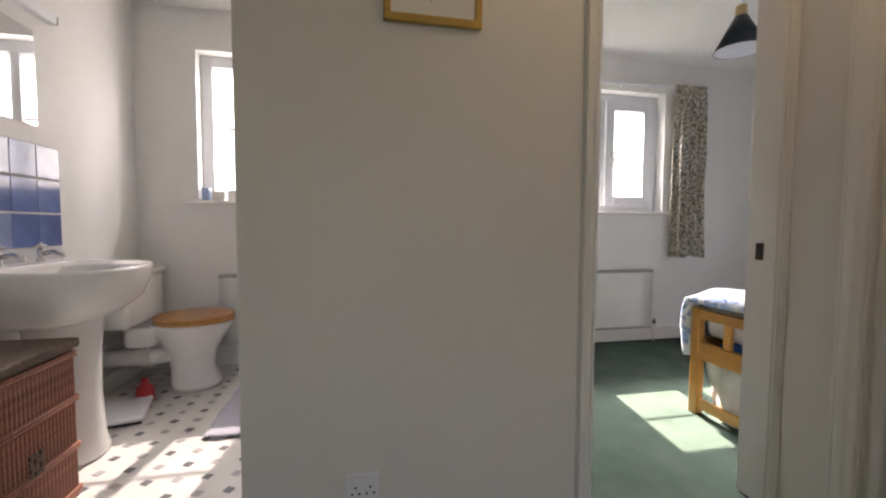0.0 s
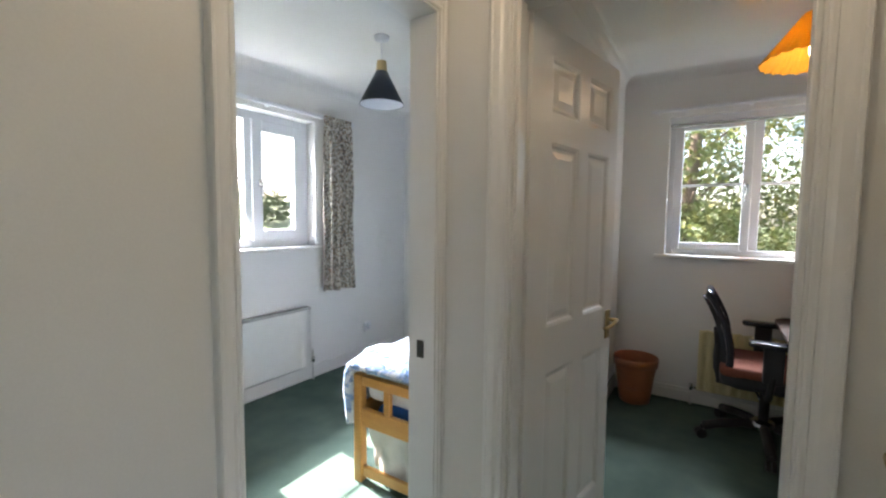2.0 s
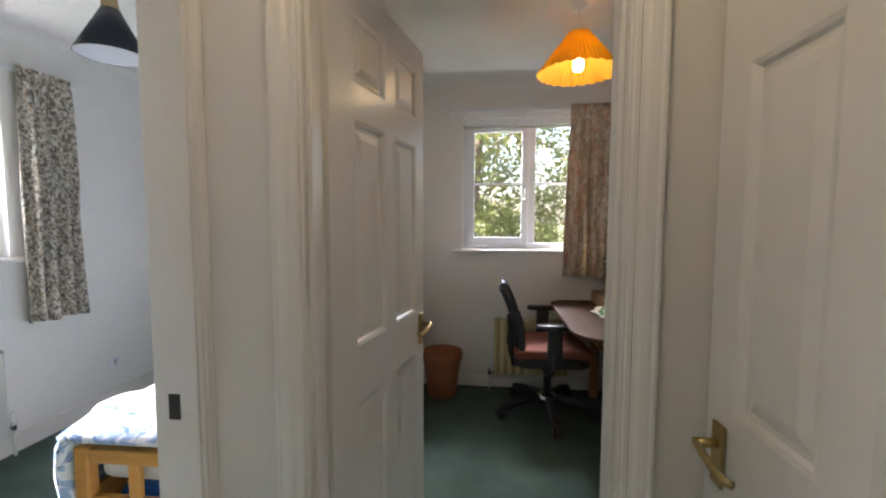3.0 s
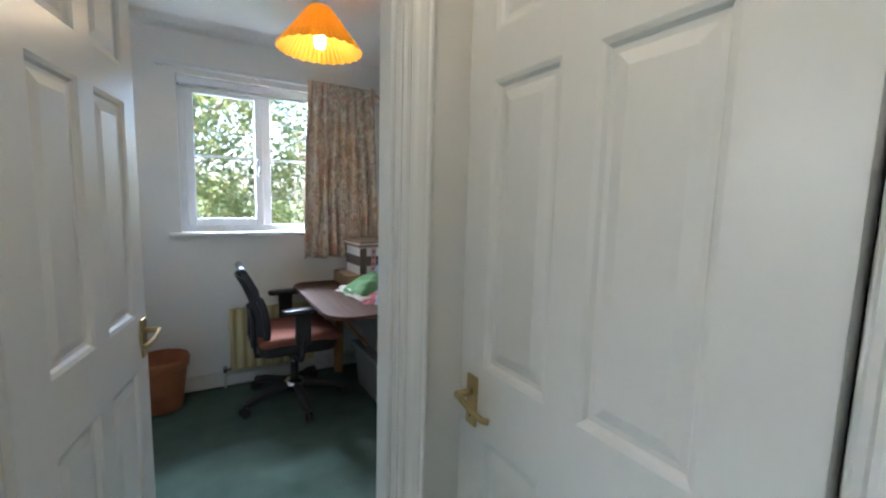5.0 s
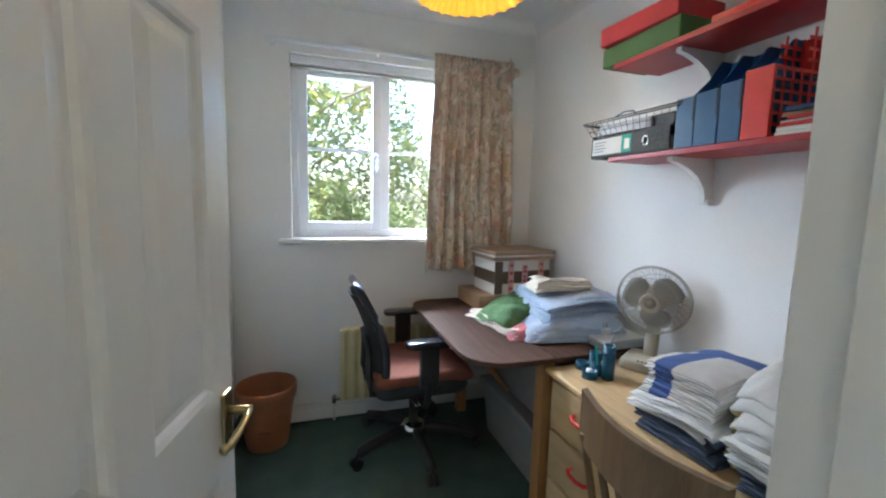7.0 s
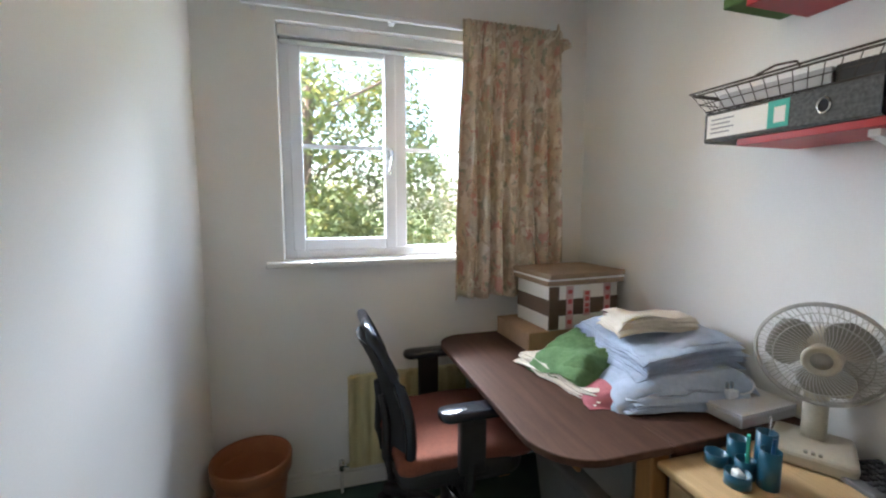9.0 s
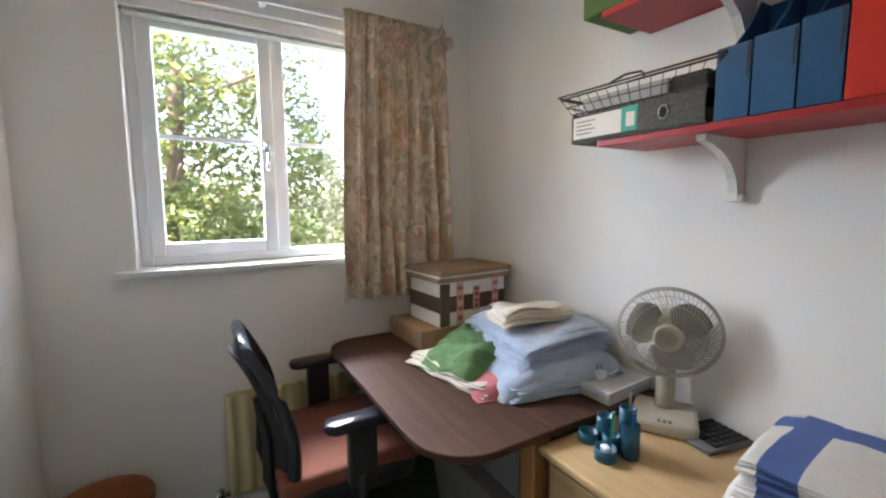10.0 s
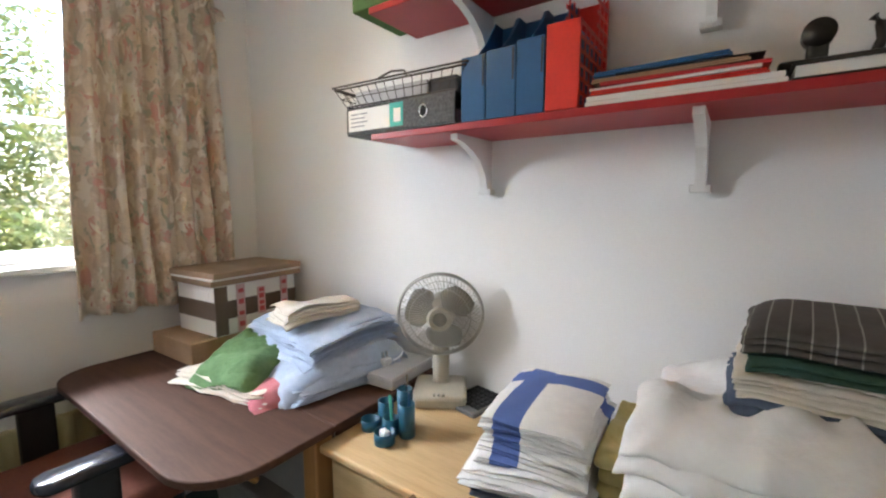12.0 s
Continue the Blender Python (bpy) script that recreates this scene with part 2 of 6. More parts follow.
GREYSTRIPE = repeated("charcoal cloth with pale stitch lines", (0.085, 0.075, 0.068), (0.30, 0.29, 0.27), 0, 0.028, 0.09)
FLORAL = blotched("faded floral cotton", (0.62, 0.53, 0.43), (((0.50, 0.41, 0.32), 0.06, 0.7), ((0.56, 0.33, 0.28), 0.13, 1.0), ((0.36, 0.37, 0.29), 0.14, 1.3), ((0.72, 0.66, 0.58), 0.10, 0.9), ((0.50, 0.25, 0.21), 0.20, 1.6)), 17, soft=0.05, stretch=(1, 1, 0.8))
SPECKLE = blotched("black and cream flecked curtain", (0.50, 0.46, 0.38), (((0.15, 0.14, 0.125), 0.02, 1), ((0.30, 0.19, 0.13), 0.11, 1.5), ((0.66, 0.64, 0.58), 0.08, 1.2)), 48, stretch=(1, 1, 0.8))
BEDPRINT = blotched("blue floral bedding", (0.70, 0.73, 0.78), (((0.30, 0.42, 0.64), 0.07, 1), ((0.12, 0.22, 0.48), 0.12, 1.5), ((0.06, 0.11, 0.14), 0.16, 1.9)), 15)
BLUEBAG = plain("blue plastic bag", (0.03, 0.12, 0.40), 0.25, var=0.4)
GREYBAG = plain("white sheet", (0.55, 0.54, 0.50), 0.9, bump=0.4)
GLASS = pane_glass("window glass")
FROST = pane_glass("frosted glass", (0.88, 0.9, 0.92), 0.5)
SHADE_OR = translucent_cloth("amber pleated shade", (0.88, 0.55, 0.06), 0.6, 0.5)
SHADE_NAVY = plain("navy metal shade", (0.012, 0.018, 0.032), 0.35)
WHITEIN = plain("white enamel", (0.75, 0.77, 0.82), 0.4, var=0.03)
WOODCAP = plain("pale wood cap", (0.55, 0.40, 0.20), 0.5)
BULB = glow("warm bulb", (1.0, 0.80, 0.48), 2.0)
MIRROR = plain("mirror silver", (0.9, 0.9, 0.9), 0.02, 1.0, 0.0, 0.0)
GILT = plain("gilt frame", (0.52, 0.33, 0.09), 0.35, 0.3)
DARKMETAL = plain("dark steel", (0.06, 0.055, 0.05), 0.4, 0.8)
LEAF = translucent_cloth("leaf green", (0.12, 0.15, 0.045), 0.5, 0.45)
LEAF_Y = translucent_cloth("yellowing leaf", (0.21, 0.20, 0.06), 0.5, 0.45)
BARK = plain("bark", (0.09, 0.06, 0.04), 0.9, var=0.3)
FIELD = material("meadow", (0.035, 0.058, 0.014), (0.085, 0.10, 0.03), 0.95, 0.05, 0.0, grain=2.0)
HEDGE = material("far foliage", (0.025, 0.045, 0.010), (0.075, 0.08, 0.022), 0.8, 0.3, 0.0, grain=3)
ROOFTILE = plain("slate roof", (0.10, 0.10, 0.11), 0.7)
BRICK = plain("outbuilding render", (0.45, 0.42, 0.38), 0.85)


# ---------------------------------------------------------------- mesh helpers
def box(bm, lo, hi, bevel=0.0, seg=1):
    """An axis-aligned block between two corners, edges rounded by bevel."""
    r = bmesh.ops.create_cube(bm, size=1.0)
    c = [(a + b) / 2 for a, b in zip(lo, hi)]
    s = [abs(b - a) for a, b in zip(lo, hi)]
    for v in r["verts"]:
        v.co = Vector((v.co.x * s[0] + c[0], v.co.y * s[1] + c[1], v.co.z * s[2] + c[2]))
    if bevel:
        edges = list({e for v in r["verts"] for e in v.link_edges})
        bmesh.ops.bevel(bm, geom=edges, offset=min(bevel, min(s) * 0.45), segments=seg, affect="EDGES", profile=0.5)
    return bm


def rod(bm, a, b, r, r2=None, seg=12):
    """A round bar from a to b."""
    a, b = Vector(a), Vector(b)
    d = b - a
    m = Matrix.Translation((a + b) / 2) @ d.to_track_quat("Z", "Y").to_matrix().to_4x4()
    bmesh.ops.create_cone(bm, cap_ends=True, segments=seg, radius1=r, radius2=r if r2 is None else r2, depth=d.length, matrix=m)
    return bm


def tube(bm, points, r, seg=8, closed=False):
    """A round tube along points."""
    pts = [Vector(p) for p in points]
    n, rings = len(pts), []
    for i, p in enumerate(pts):
        t = (pts[(i + 1) % n] - pts[i - 1]) if closed else (pts[min(i + 1, n - 1)] - pts[max(i - 1, 0)])
        t.normalize()
        u = t.cross(Vector((0, 0, 1)) if abs(t.z) < 0.9 else Vector((1, 0, 0))).normalized()
        w = t.cross(u)
        rings.append([bm.verts.new(p + u * r * math.cos(2 * math.pi * k / seg) + w * r * math.sin(2 * math.pi * k / seg)) for k in range(seg)])
    for i in range(n if closed else n - 1):
        a, b = rings[i], rings[(i + 1) % n]
        for k in range(seg):
            bm.faces.new((a[k], a[(k + 1) % seg], b[(k + 1) % seg], b[k]))
    if not closed:
        bm.faces.new(rings[0][::-1])
        bm.faces.new(rings[-1])
    return bm


def lathe(bm, profile, seg=32, at=(0, 0, 0), sx=1.0, sy=1.0):
    """A body of revolution about z from (radius, height) pairs."""
    rings = []
    for r, z in profile:
        rings.append([bm.verts.new((at[0] + sx * r * math.cos(2 * math.pi * k / seg), at[1] + sy * r * math.sin(2 * math.pi * k / seg), at[2] + z)) for k in range(seg)])
    for a, b in zip(rings, rings[1:]):
        for k in range(seg):
            bm.faces.new((a[k], a[(k + 1) % seg], b[(k + 1) % seg], b[k]))
    bm.faces.new(rings[0][::-1])
    bm.faces.new(rings[-1])
    return bm


def slab(bm, outline, z0, z1, bevel=0.0):
    """A plate with the given outline in plan."""
    vs = [bm.verts.new((x, y, z0)) for x, y in outline]
    f = bm.faces.new(vs)
    r = bmesh.ops.extrude_face_region(bm, geom=[f])
    top = [v for v in r["geom"] if isinstance(v, bmesh.types.BMVert)]
    for v in top:
        v.co.z = z1
    if bevel:
        edges = [e for e in bm.edges if abs(e.verts[0].co.z - e.verts[1].co.z) < 1e-6]
        bmesh.ops.bevel(bm, geom=edges, offset=bevel, segments=2, affect="EDGES", profile=0.5)
    return bm


def finish(name, bm, mat, smooth=False):
    bmesh.ops.recalc_face_normals(bm, faces=bm.faces)
    me = bpy.data.meshes.new(name)
    bm.to_mesh(me)
    bm.free()
    for p in me.polygons:
        p.use_smooth = smooth
    me.materials.append(mat)
    return me


def part(name, bm, mat, parent, label="", smooth=False):
    ob = new(name, finish(name, bm, mat, smooth))
    ob.parent = parent
    return tagged(ob, label)


def thing(name, label, category, m=None, group=""):
    ob = new(name)
    ob.empty_display_size = 0.1
    ob.matrix_world = m or Matrix()
    return tagged(ob, label, category, group)


def solo(name, bm, mat, label, category, m=None, group="", smooth=False):
    ob = new(name, finish(name, bm, mat, smooth))
    ob.matrix_world = m or Matrix()
    return tagged(ob, label, category, group)


def structure(name, bm, mat, label, category, smooth=False):
    return tagged(new(name, finish(name, bm, mat, smooth)), label, category, "", "structure")


def block(lo, hi, bevel=0.0, seg=1):
    return box(bmesh.new(), lo, hi, bevel, seg)


def crease(x, y, seed, f=7.0):
    """Ridged creases, sharp along their crests, at two sizes."""
    warp = 0.35 * noise.noise(Vector((x * 5, y * 5, seed + 11)))
    a = noise.noise(Vector((x * f + warp + seed * 3.3, (y * 0.6 + 0.4 * x) * f + warp, seed)))
    b = noise.noise(Vector((x * f * 2.4 - seed, (y - 0.3 * x) * f * 2.2, seed + 5)))
    return 1.5 * (0.22 - abs(a)) + 0.8 * (0.2 - abs(b))


def cloth_slab(bm, w, d, z0, h, seed, rough=0.006, at=(0, 0), turn=0.0, sag=0.0, form=None, low=-9.0):
    """One folded thickness of cloth: a creased pad with soft, uneven edges. form: the seed of the swells it shares with its neighbours."""
    nx, ny = 34, 30
    form = seed if form is None else form
    top, bot = [], []
    c, s = math.cos(turn), math.sin(turn)
    for j in range(ny + 1):
        rt, rb = [], []
        for i in range(nx + 1):
            u, v = math.sin((i / nx - 0.5) * math.pi * 0.98), math.sin((j / ny - 0.5) * math.pi * 0.98)
            e = max(0.0, 1 - abs(u) ** 22) ** 0.5 * max(0.0, 1 - abs(v) ** 22) ** 0.5
            x, y = u * w / 2, v * d / 2
            n = crease(x, y, seed)
            n2 = noise.noise(Vector((x * 5 + form * 5, y * 5, form + 3))) + 0.6 * crease(x, y, form + 1, 4.0)
            x += 0.035 * w * noise.noise(Vector((y * 11, seed, z0 * 30))) + 0.012 * w * noise.noise(Vector((y * 37, seed, 2)))
            y += 0.035 * d * noise.noise(Vector((x * 11, seed + 7, z0 * 30))) + 0.012 * d * noise.noise(Vector((x * 37, seed, 5)))
            drop = sag * (max(0, abs(u) - 0.55) ** 2 + max(0, abs(v) - 0.55) ** 2) * 3.5
            mid = z0 + h / 2 + n2 * rough * 2.2 - drop
            X, Y = at[0] + x * c - y * s, at[1] + x * s + y * c
            zb = max(low, mid - e * h / 2)
            rt.append(bm.verts.new((X, Y, max(zb + 0.002, mid + e * h / 2 + n * rough * (0.4 + 0.6 * e)))))
            rb.append(bm.verts.new((X, Y, zb)))
        top.append(rt)
        bot.append(rb)
    for j in range(ny):
        for i in range(nx):
            bm.faces.new((top[j][i], top[j][i + 1], top[j + 1][i + 1], top[j + 1][i]))
            bm.faces.new((bot[j][i], bot[j + 1][i], bot[j + 1][i + 1], bot[j][i + 1]))
    for i in range(nx):
        bm.faces.new((bot[0][i], bot[0][i + 1], top[0][i + 1], top[0][i]))
        bm.faces.new((top[ny][i], top[ny][i + 1], bot[ny][i + 1], bot[ny][i]))
    for j in range(ny):
        bm.faces.new((top[j][0], top[j + 1][0], bot[j + 1][0], bot[j][0]))
        bm.faces.new((bot[j][nx], bot[j + 1][nx], top[j + 1][nx], top[j][nx]))
    return bm


def folded(name, mat, label, at, size, layers, seed, turn=0.0, sag=0.0, rough=0.006, low=0.0, spread=0.008, tilt=0.0):
    """A folded cloth: thin thicknesses nested on one another, its base at at; two at a time meet in a common fold."""
    w, d, h = size
    rng = random.Random(seed)
    t = h / layers
    cloth = thing(name, label, "folded cloth", pose(*at, tilt, 0, turn), "folded linen")
    for k in range(layers):
        if k % 2 == 0:
            off, turned = (rng.uniform(-spread, spread), rng.uniform(-spread, spread)), rng.uniform(-0.05, 0.05)
        else:
            off = (off[0] + rng.uniform(-0.4, 0.4) * spread, off[1] + rng.uniform(-0.2, 0.2) * spread)
        f = 1 - 0.06 * k / max(1, layers - 1)
        bm = cloth_slab(bmesh.new(), w * f, d * f, k * t * 0.98, t * 1.06, seed + k * 1.7, rough if k == layers - 1 else rough * 0.5, off, turned, sag, seed, low)
        part("fold", bm, mat, cloth, "", True)
    return cloth


# ---------------------------------------------------------------- plan of the place (metres)
CEILING = 2.42
HALL_Y, HALL_B = 1.046, 1.146          # wall with the picture: hall face, bedroom face
STUDY_H, STUDY_S = 1.272, 1.385        # wall with the study doorway: hall face, study face
WIN_X, SHELF_Y, NORTH_Y = 3.631, -0.906, 0.895
BED_Y = 3.04                           # outer wall of bedroom and bathroom
BED_E, BED_W = 3.62, 0.42
BATH_X = -1.566
DOOR_H = 1.985
STUDY_WIN = (-0.50, 0.579, 1.070, 2.094)
BED_WIN = (1.41, 2.44, 1.085, 2.105)
BATH_WIN = (-1.195, -0.45, 1.125, 2.149)


def wall(name, blocks, mat, label):
    bm = bmesh.new()
    for lo, hi in blocks:
        box(bm, lo, hi)
    return structure(name, bm, mat, label, "wall")


def wall_x(name, y0, y1, x0, x1, holes, mat, label, top=CEILING + 0.02, low=-0.02):
    """A wall along x with openings (x0, x1, z0, z1)."""
    out, x = [], x0
    for a, b, z0, z1 in sorted(holes):
        out.append(((x, y0, low), (a, y1, top)))
        if z0 > low:
            out.append(((a, y0, low), (b, y1, z0)))
        if z1 < top:
            out.append(((a, y0, z1), (b, y1, top)))
        x = b
    out.append(((x, y0, low), (x1, y1, top)))
    return wall(name, out, mat, label)


def wall_y(name, x0, x1, y0, y1, holes, mat, label, top=CEILING + 0.02, low=-0.02):
    out, y = [], y0
    for a, b, z0, z1 in sorted(holes):
        out.append(((x0, y, low), (x1, a, top)))
        if z0 > low:
            out.append(((x0, a, low), (x1, b, z0)))
        if z1 < top:
            out.append(((x0, a, z1), (x1, b, top)))
        y = b
    out.append(((x0, y, low), (x1, y1, top)))
    return wall(name, out, mat, label)


# hall, bedroom, bathroom and study walls: each face a skin of its own paint
wall_x("wall_hall_picture", HALL_Y, HALL_Y + 0.05, -1.60, STUDY_H, [(-1.15, -0.451, -0.02, DOOR_H), (0.545, 1.258, -0.02, DOOR_H + 0.02)], HALL, "cream painted hall wall with two doorways")
wall_x("wall_rooms_south", HALL_Y + 0.05, HALL_B, BATH_X - 0.12, STUDY_S, [(-1.15, -0.451, -0.02, DOOR_H), (0.545, 1.258, -0.02, DOOR_H + 0.02)], WALL, "white painted room side of the hall wall")
wall_y("wall_study_west_hall", STUDY_H, STUDY_H + 0.05, -0.20, HALL_Y + 0.05, [(0.092, 0.817, -0.02, DOOR_H + 0.02)], HALL, "cream painted wall round the study doorway")
wall_y("wall_study_west", STUDY_H + 0.05, STUDY_S, SHELF_Y - 0.1, HALL_Y + 0.05, [(0.092, 0.817, -0.02, DOOR_H + 0.02)], WALL, "white painted study side of the doorway wall")
wall_x("wall_hall_cupboard", -0.185, -0.085, 0.46, STUDY_H, [(0.55, 1.268, -0.02, DOOR_H + 0.02)], HALL, "cream painted wall round a panelled door")
wall_x("wall_cupboard_back", -0.95, -0.90, 0.41, STUDY_H + 0.05, [], HALL, "plain cupboard wall")
wall_y("wall_stair_east", 0.41, 0.46, -2.6, -0.085, [], HALL, "cream stairwell wall", low=-2.7)
wall_y("wall_hall_west", -1.70, -1.60, -2.6, HALL_B, [], HALL, "cream hall end wall", low=-2.7)
# the opening is assumed, cut to let cool light onto the picture wall
wall_x("wall_stair_south", -2.7, -2.6, -1.70, 0.46, [(-0.95, 0.15, 0.5, 1.75)], HALL, "cream stairwell end wall", low=-2.7)
wall_y("wall_study_window", WIN_X, WIN_X + 0.26, SHELF_Y - 0.1, NORTH_Y + 0.1, [STUDY_WIN], WALL, "white painted study wall with a window")
wall_x("wall_study_shelf", SHELF_Y - 0.1, SHELF_Y, STUDY_S, WIN_X, [], WALL, "white painted study wall behind shelves")
wall_x("wall_study_north", NORTH_Y, NORTH_Y + 0.1, STUDY_S, WIN_X, [], WALL, "white painted wall between study and bedroom")
wall_x("wall_bedroom_window", BED_Y, BED_Y + 0.26, BATH_X - 0.12, BED_E + 0.27, [BED_WIN, BATH_WIN], WALL, "white painted outer wall with deep windows")
wall_y("wall_bedroom_east", BED_E, BED_E + 0.27, NORTH_Y + 0.1, BED_Y, [], WALL, "white painted bedroom end wall")
wall_y("wall_bath_bedroom", BED_W - 0.1, BED_W, HALL_B, BED_Y, [], WALL, "white painted wall between bathroom and bedroom")
wall_bath = wall_y("wall_bath_west", BATH_X - 0.12, BATH_X, HALL_B, BED_Y, [], WALL, "white painted bathroom wall with blue tiles")
structure("ceiling", block((-1.72, -2.72, CEILING), (3.95, 3.32, CEILING + 0.12)), CEIL, "white textured ceiling", "ceiling")
structure("roof", block((-1.95, -2.9, CEILING + 0.16), (4.12, 3.52, CEILING + 0.3)), ROOFTILE, "slate roof over the house", "roof")
structure("floor_study", block((STUDY_H + 0.04, SHELF_Y - 0.05, -0.1), (WIN_X + 0.05, NORTH_Y + 0.05, 0.0)), CARPET, "dark green fitted carpet in the study", "floor")
structure("floor_bedroom", block((BED_W - 0.05, HALL_Y + 0.05, -0.1), (BED_E + 0.05, BED_Y + 0.05, 0.001)), CARPET, "dark green fitted carpet in the bedroom", "floor")
bm = bmesh.new()
box(bm, (-1.65, 0.20, -0.1), (STUDY_H + 0.04, HALL_Y + 0.05, -0.001))
box(bm, (0.41, -0.95, -0.1), (STUDY_H + 0.04, 0.20, -0.001))
box(bm, (-1.65, -0.3, -0.1), (-0.62, 0.20, -0.001))
structure("floor_landing", bm, CARPET, "dark green carpet on the landing", "floor")
stairs = tagged(new("stairs"), "carpeted stairs leading down from the landing", "stairs", "", "structure")
for k in range(9):
    part("step", block((-0.62, 0.20 - 0.235 * (k + 1), -0.19 * (k + 1) - 0.19), (0.41, 0.20 - 0.235 * k + 0.02, -0.19 * (k + 1)), 0.008), CARPET, stairs)
structure("floor_stair_foot", block((-1.65, -2.65, -2.0), (0.46, 0.2, -1.9)), CARPET, "carpet at the foot of the stairs", "floor")
wall_y("wall_stair_west", -0.72, -0.62, -2.6, 0.20, [], HALL, "low stairwell parapet wall", top=0.0, low=-2.0)
floor_bath = structure("floor_bathroom", block((BATH_X - 0.05, HALL_Y + 0.05, -0.1), (BED_W - 0.05, BED_Y + 0.05, -0.002)), VINYL, "white vinyl floor with small grey insets", "floor")


def skirting(name, lo, hi, face):
    """Moulded baseboard with a rounded top."""
    bm = box(bmesh.new(), lo, hi, 0.006, 2)
    return structure(name, bm, GLOSS, "white painted baseboard", "baseboard")


SK = 0.016
skirting("baseboard_study_window", (WIN_X - SK, SHELF_Y, 0.001), (WIN_X + 0.002, NORTH_Y, 0.105), 0)
structure("trim_study_window", block((WIN_X - SK - 0.004, SHELF_Y, 0.072), (WIN_X - SK + 0.006, NORTH_Y, 0.084), 0.003), GLOSS, "moulding on the baseboard", "trim")
skirting("baseboard_study_north", (STUDY_S, NORTH_Y - SK, 0.001), (WIN_X - SK, NORTH_Y + 0.002, 0.105), 0)
skirting("baseboard_study_shelf", (STUDY_S, SHELF_Y - 0.002, 0.001), (WIN_X - SK, SHELF_Y + SK, 0.105), 0)
skirting("baseboard_bedroom", (BED_W, BED_Y - SK, 0.002), (BED_E, BED_Y + 0.002, 0.11), 0)
skirting("baseboard_bedroom_east", (BED_E - SK, NORTH_Y + 0.1, 0.002), (BED_E + 0.002, BED_Y - SK, 0.11), 0)
skirting("baseboard_hall", (-0.44, HALL_Y - SK, 0.0), (0.515, HALL_Y + 0.002, 0.105), 0)
skirting("baseboard_bath", (BATH_X - 0.002, HALL_B, -0.001), (BATH_X + SK, BED_Y, 0.10), 0)

# coving along the ceiling
def coving(name, a, b, inward):
    a, b, n = Vector(a), Vector(b), Vector(inward)
    bm = bmesh.new()
    prof = [(0.0, 0.0)] + [(0.075 * (1 - math.sin(t)), -0.075 * (1 - math.cos(t))) for t in [math.pi / 2 * i / 6 for i in range(7)]]
    rows = [[bm.verts.new(p + n * u + Vector((0, 0, w))) for u, w in prof] for p in (a, b)]
    k = len(prof)
    for i in range(k):
        bm.faces.new((rows[0][i], rows[0][(i + 1) % k], rows[1][(i + 1) % k], rows[1][i]))
    bm.faces.new(rows[0])
    bm.faces.new(rows[1][::-1])
    return structure(name, bm, CEIL, "white plaster coving", "trim", False)


for k, (a, b, n) in enumerate([((WIN_X, SHELF_Y, CEILING), (WIN_X, NORTH_Y, CEILING), (-1, 0, 0)), ((STUDY_S, SHELF_Y, CEILING), (WIN_X, SHELF_Y, CEILING), (0, 1, 0)),
                               ((STUDY_S, NORTH_Y, CEILING), (WIN_X, NORTH_Y, CEILING), (0, -1, 0)), ((BED_W, BED_Y, CEILING), (BED_E, BED_Y, CEILING), (0, -1, 0)),
                               ((BED_E, NORTH_Y + 0.1, CEILING), (BED_E, BED_Y, CEILING), (-1, 0, 0))]):
    coving("trim_coving_%d" % (k + 1), a, b, n)


# ---------------------------------------------------------------- door linings and architraves
def architrave_profile(bm, a, b, across, out, width=0.06):
    """A moulded strip from a to b: three stepped beads across its width, standing out of the wall."""
    a, b, c, o = Vector(a), Vector(b), Vector(across), Vector(out)
    prof = [(0, 0), (0, .010), (.004, .014), (.012, .014), (.015, .010), (.022, .012), (.03, .017), (.042, .019), (.050, .019), (.054, .022), (.060, .022), (.063, .017), (.063, 0)]
    k = width / 0.063
    rows = [[bm.verts.new(p + c * (u * k) + o * w) for u, w in prof] for p in (a, b)]
    n = len(prof)
    for i in range(n):
        bm.faces.new((rows[0][i], rows[0][(i + 1) % n], rows[1][(i + 1) % n], rows[1][i]))
    bm.faces.new(rows[0])
    bm.faces.new(rows[1][::-1])


# bedroom doorway
bm = bmesh.new()
box(bm, (0.545, HALL_Y - 0.004, 0), (0.567, HALL_B + 0.004, DOOR_H), 0.002)
box(bm, (1.236, HALL_Y - 0.004, 0), (1.258, HALL_B + 0.004, DOOR_H), 0.002)
box(bm, (0.545, HALL_Y - 0.004, DOOR_H), (1.258, HALL_B + 0.004, DOOR_H + 0.02), 0.002)
structure("trim_bedroom_lining", bm, GLOSS, "white gloss door lining", "trim")
bm = bmesh.new()
architrave_profile(bm, (0.561, HALL_Y, 0), (0.561, HALL_Y, DOOR_H + 0.05), (-1, 0, 0), (0, -1, 0), 0.05)
architrave_profile(bm, (1.242, HALL_Y, 0), (1.242, HALL_Y, DOOR_H + 0.05), (1, 0, 0), (0, -1, 0), 0.029)
architrave_profile(bm, (0.51, HALL_Y, DOOR_H + 0.006), (1.27, HALL_Y, DOOR_H + 0.006), (0, 0, 1), (0, -1, 0))
structure("trim_bedroom_architrave", bm, GLOSS, "white gloss moulded architrave", "trim")
strike = thing("strike_plate", "dark metal strike plate on the door lining", "lock plate", pose(1.236, 1.10, 0.895))
part("plate", block((-0.0025, -0.014, -0.03), (0.001, 0.014, 0.03), 0.001), DARKMETAL, strike)
part("keep", block((-0.0035, -0.006, -0.012), (-0.002, 0.006, 0.012)), BLACK, strike)
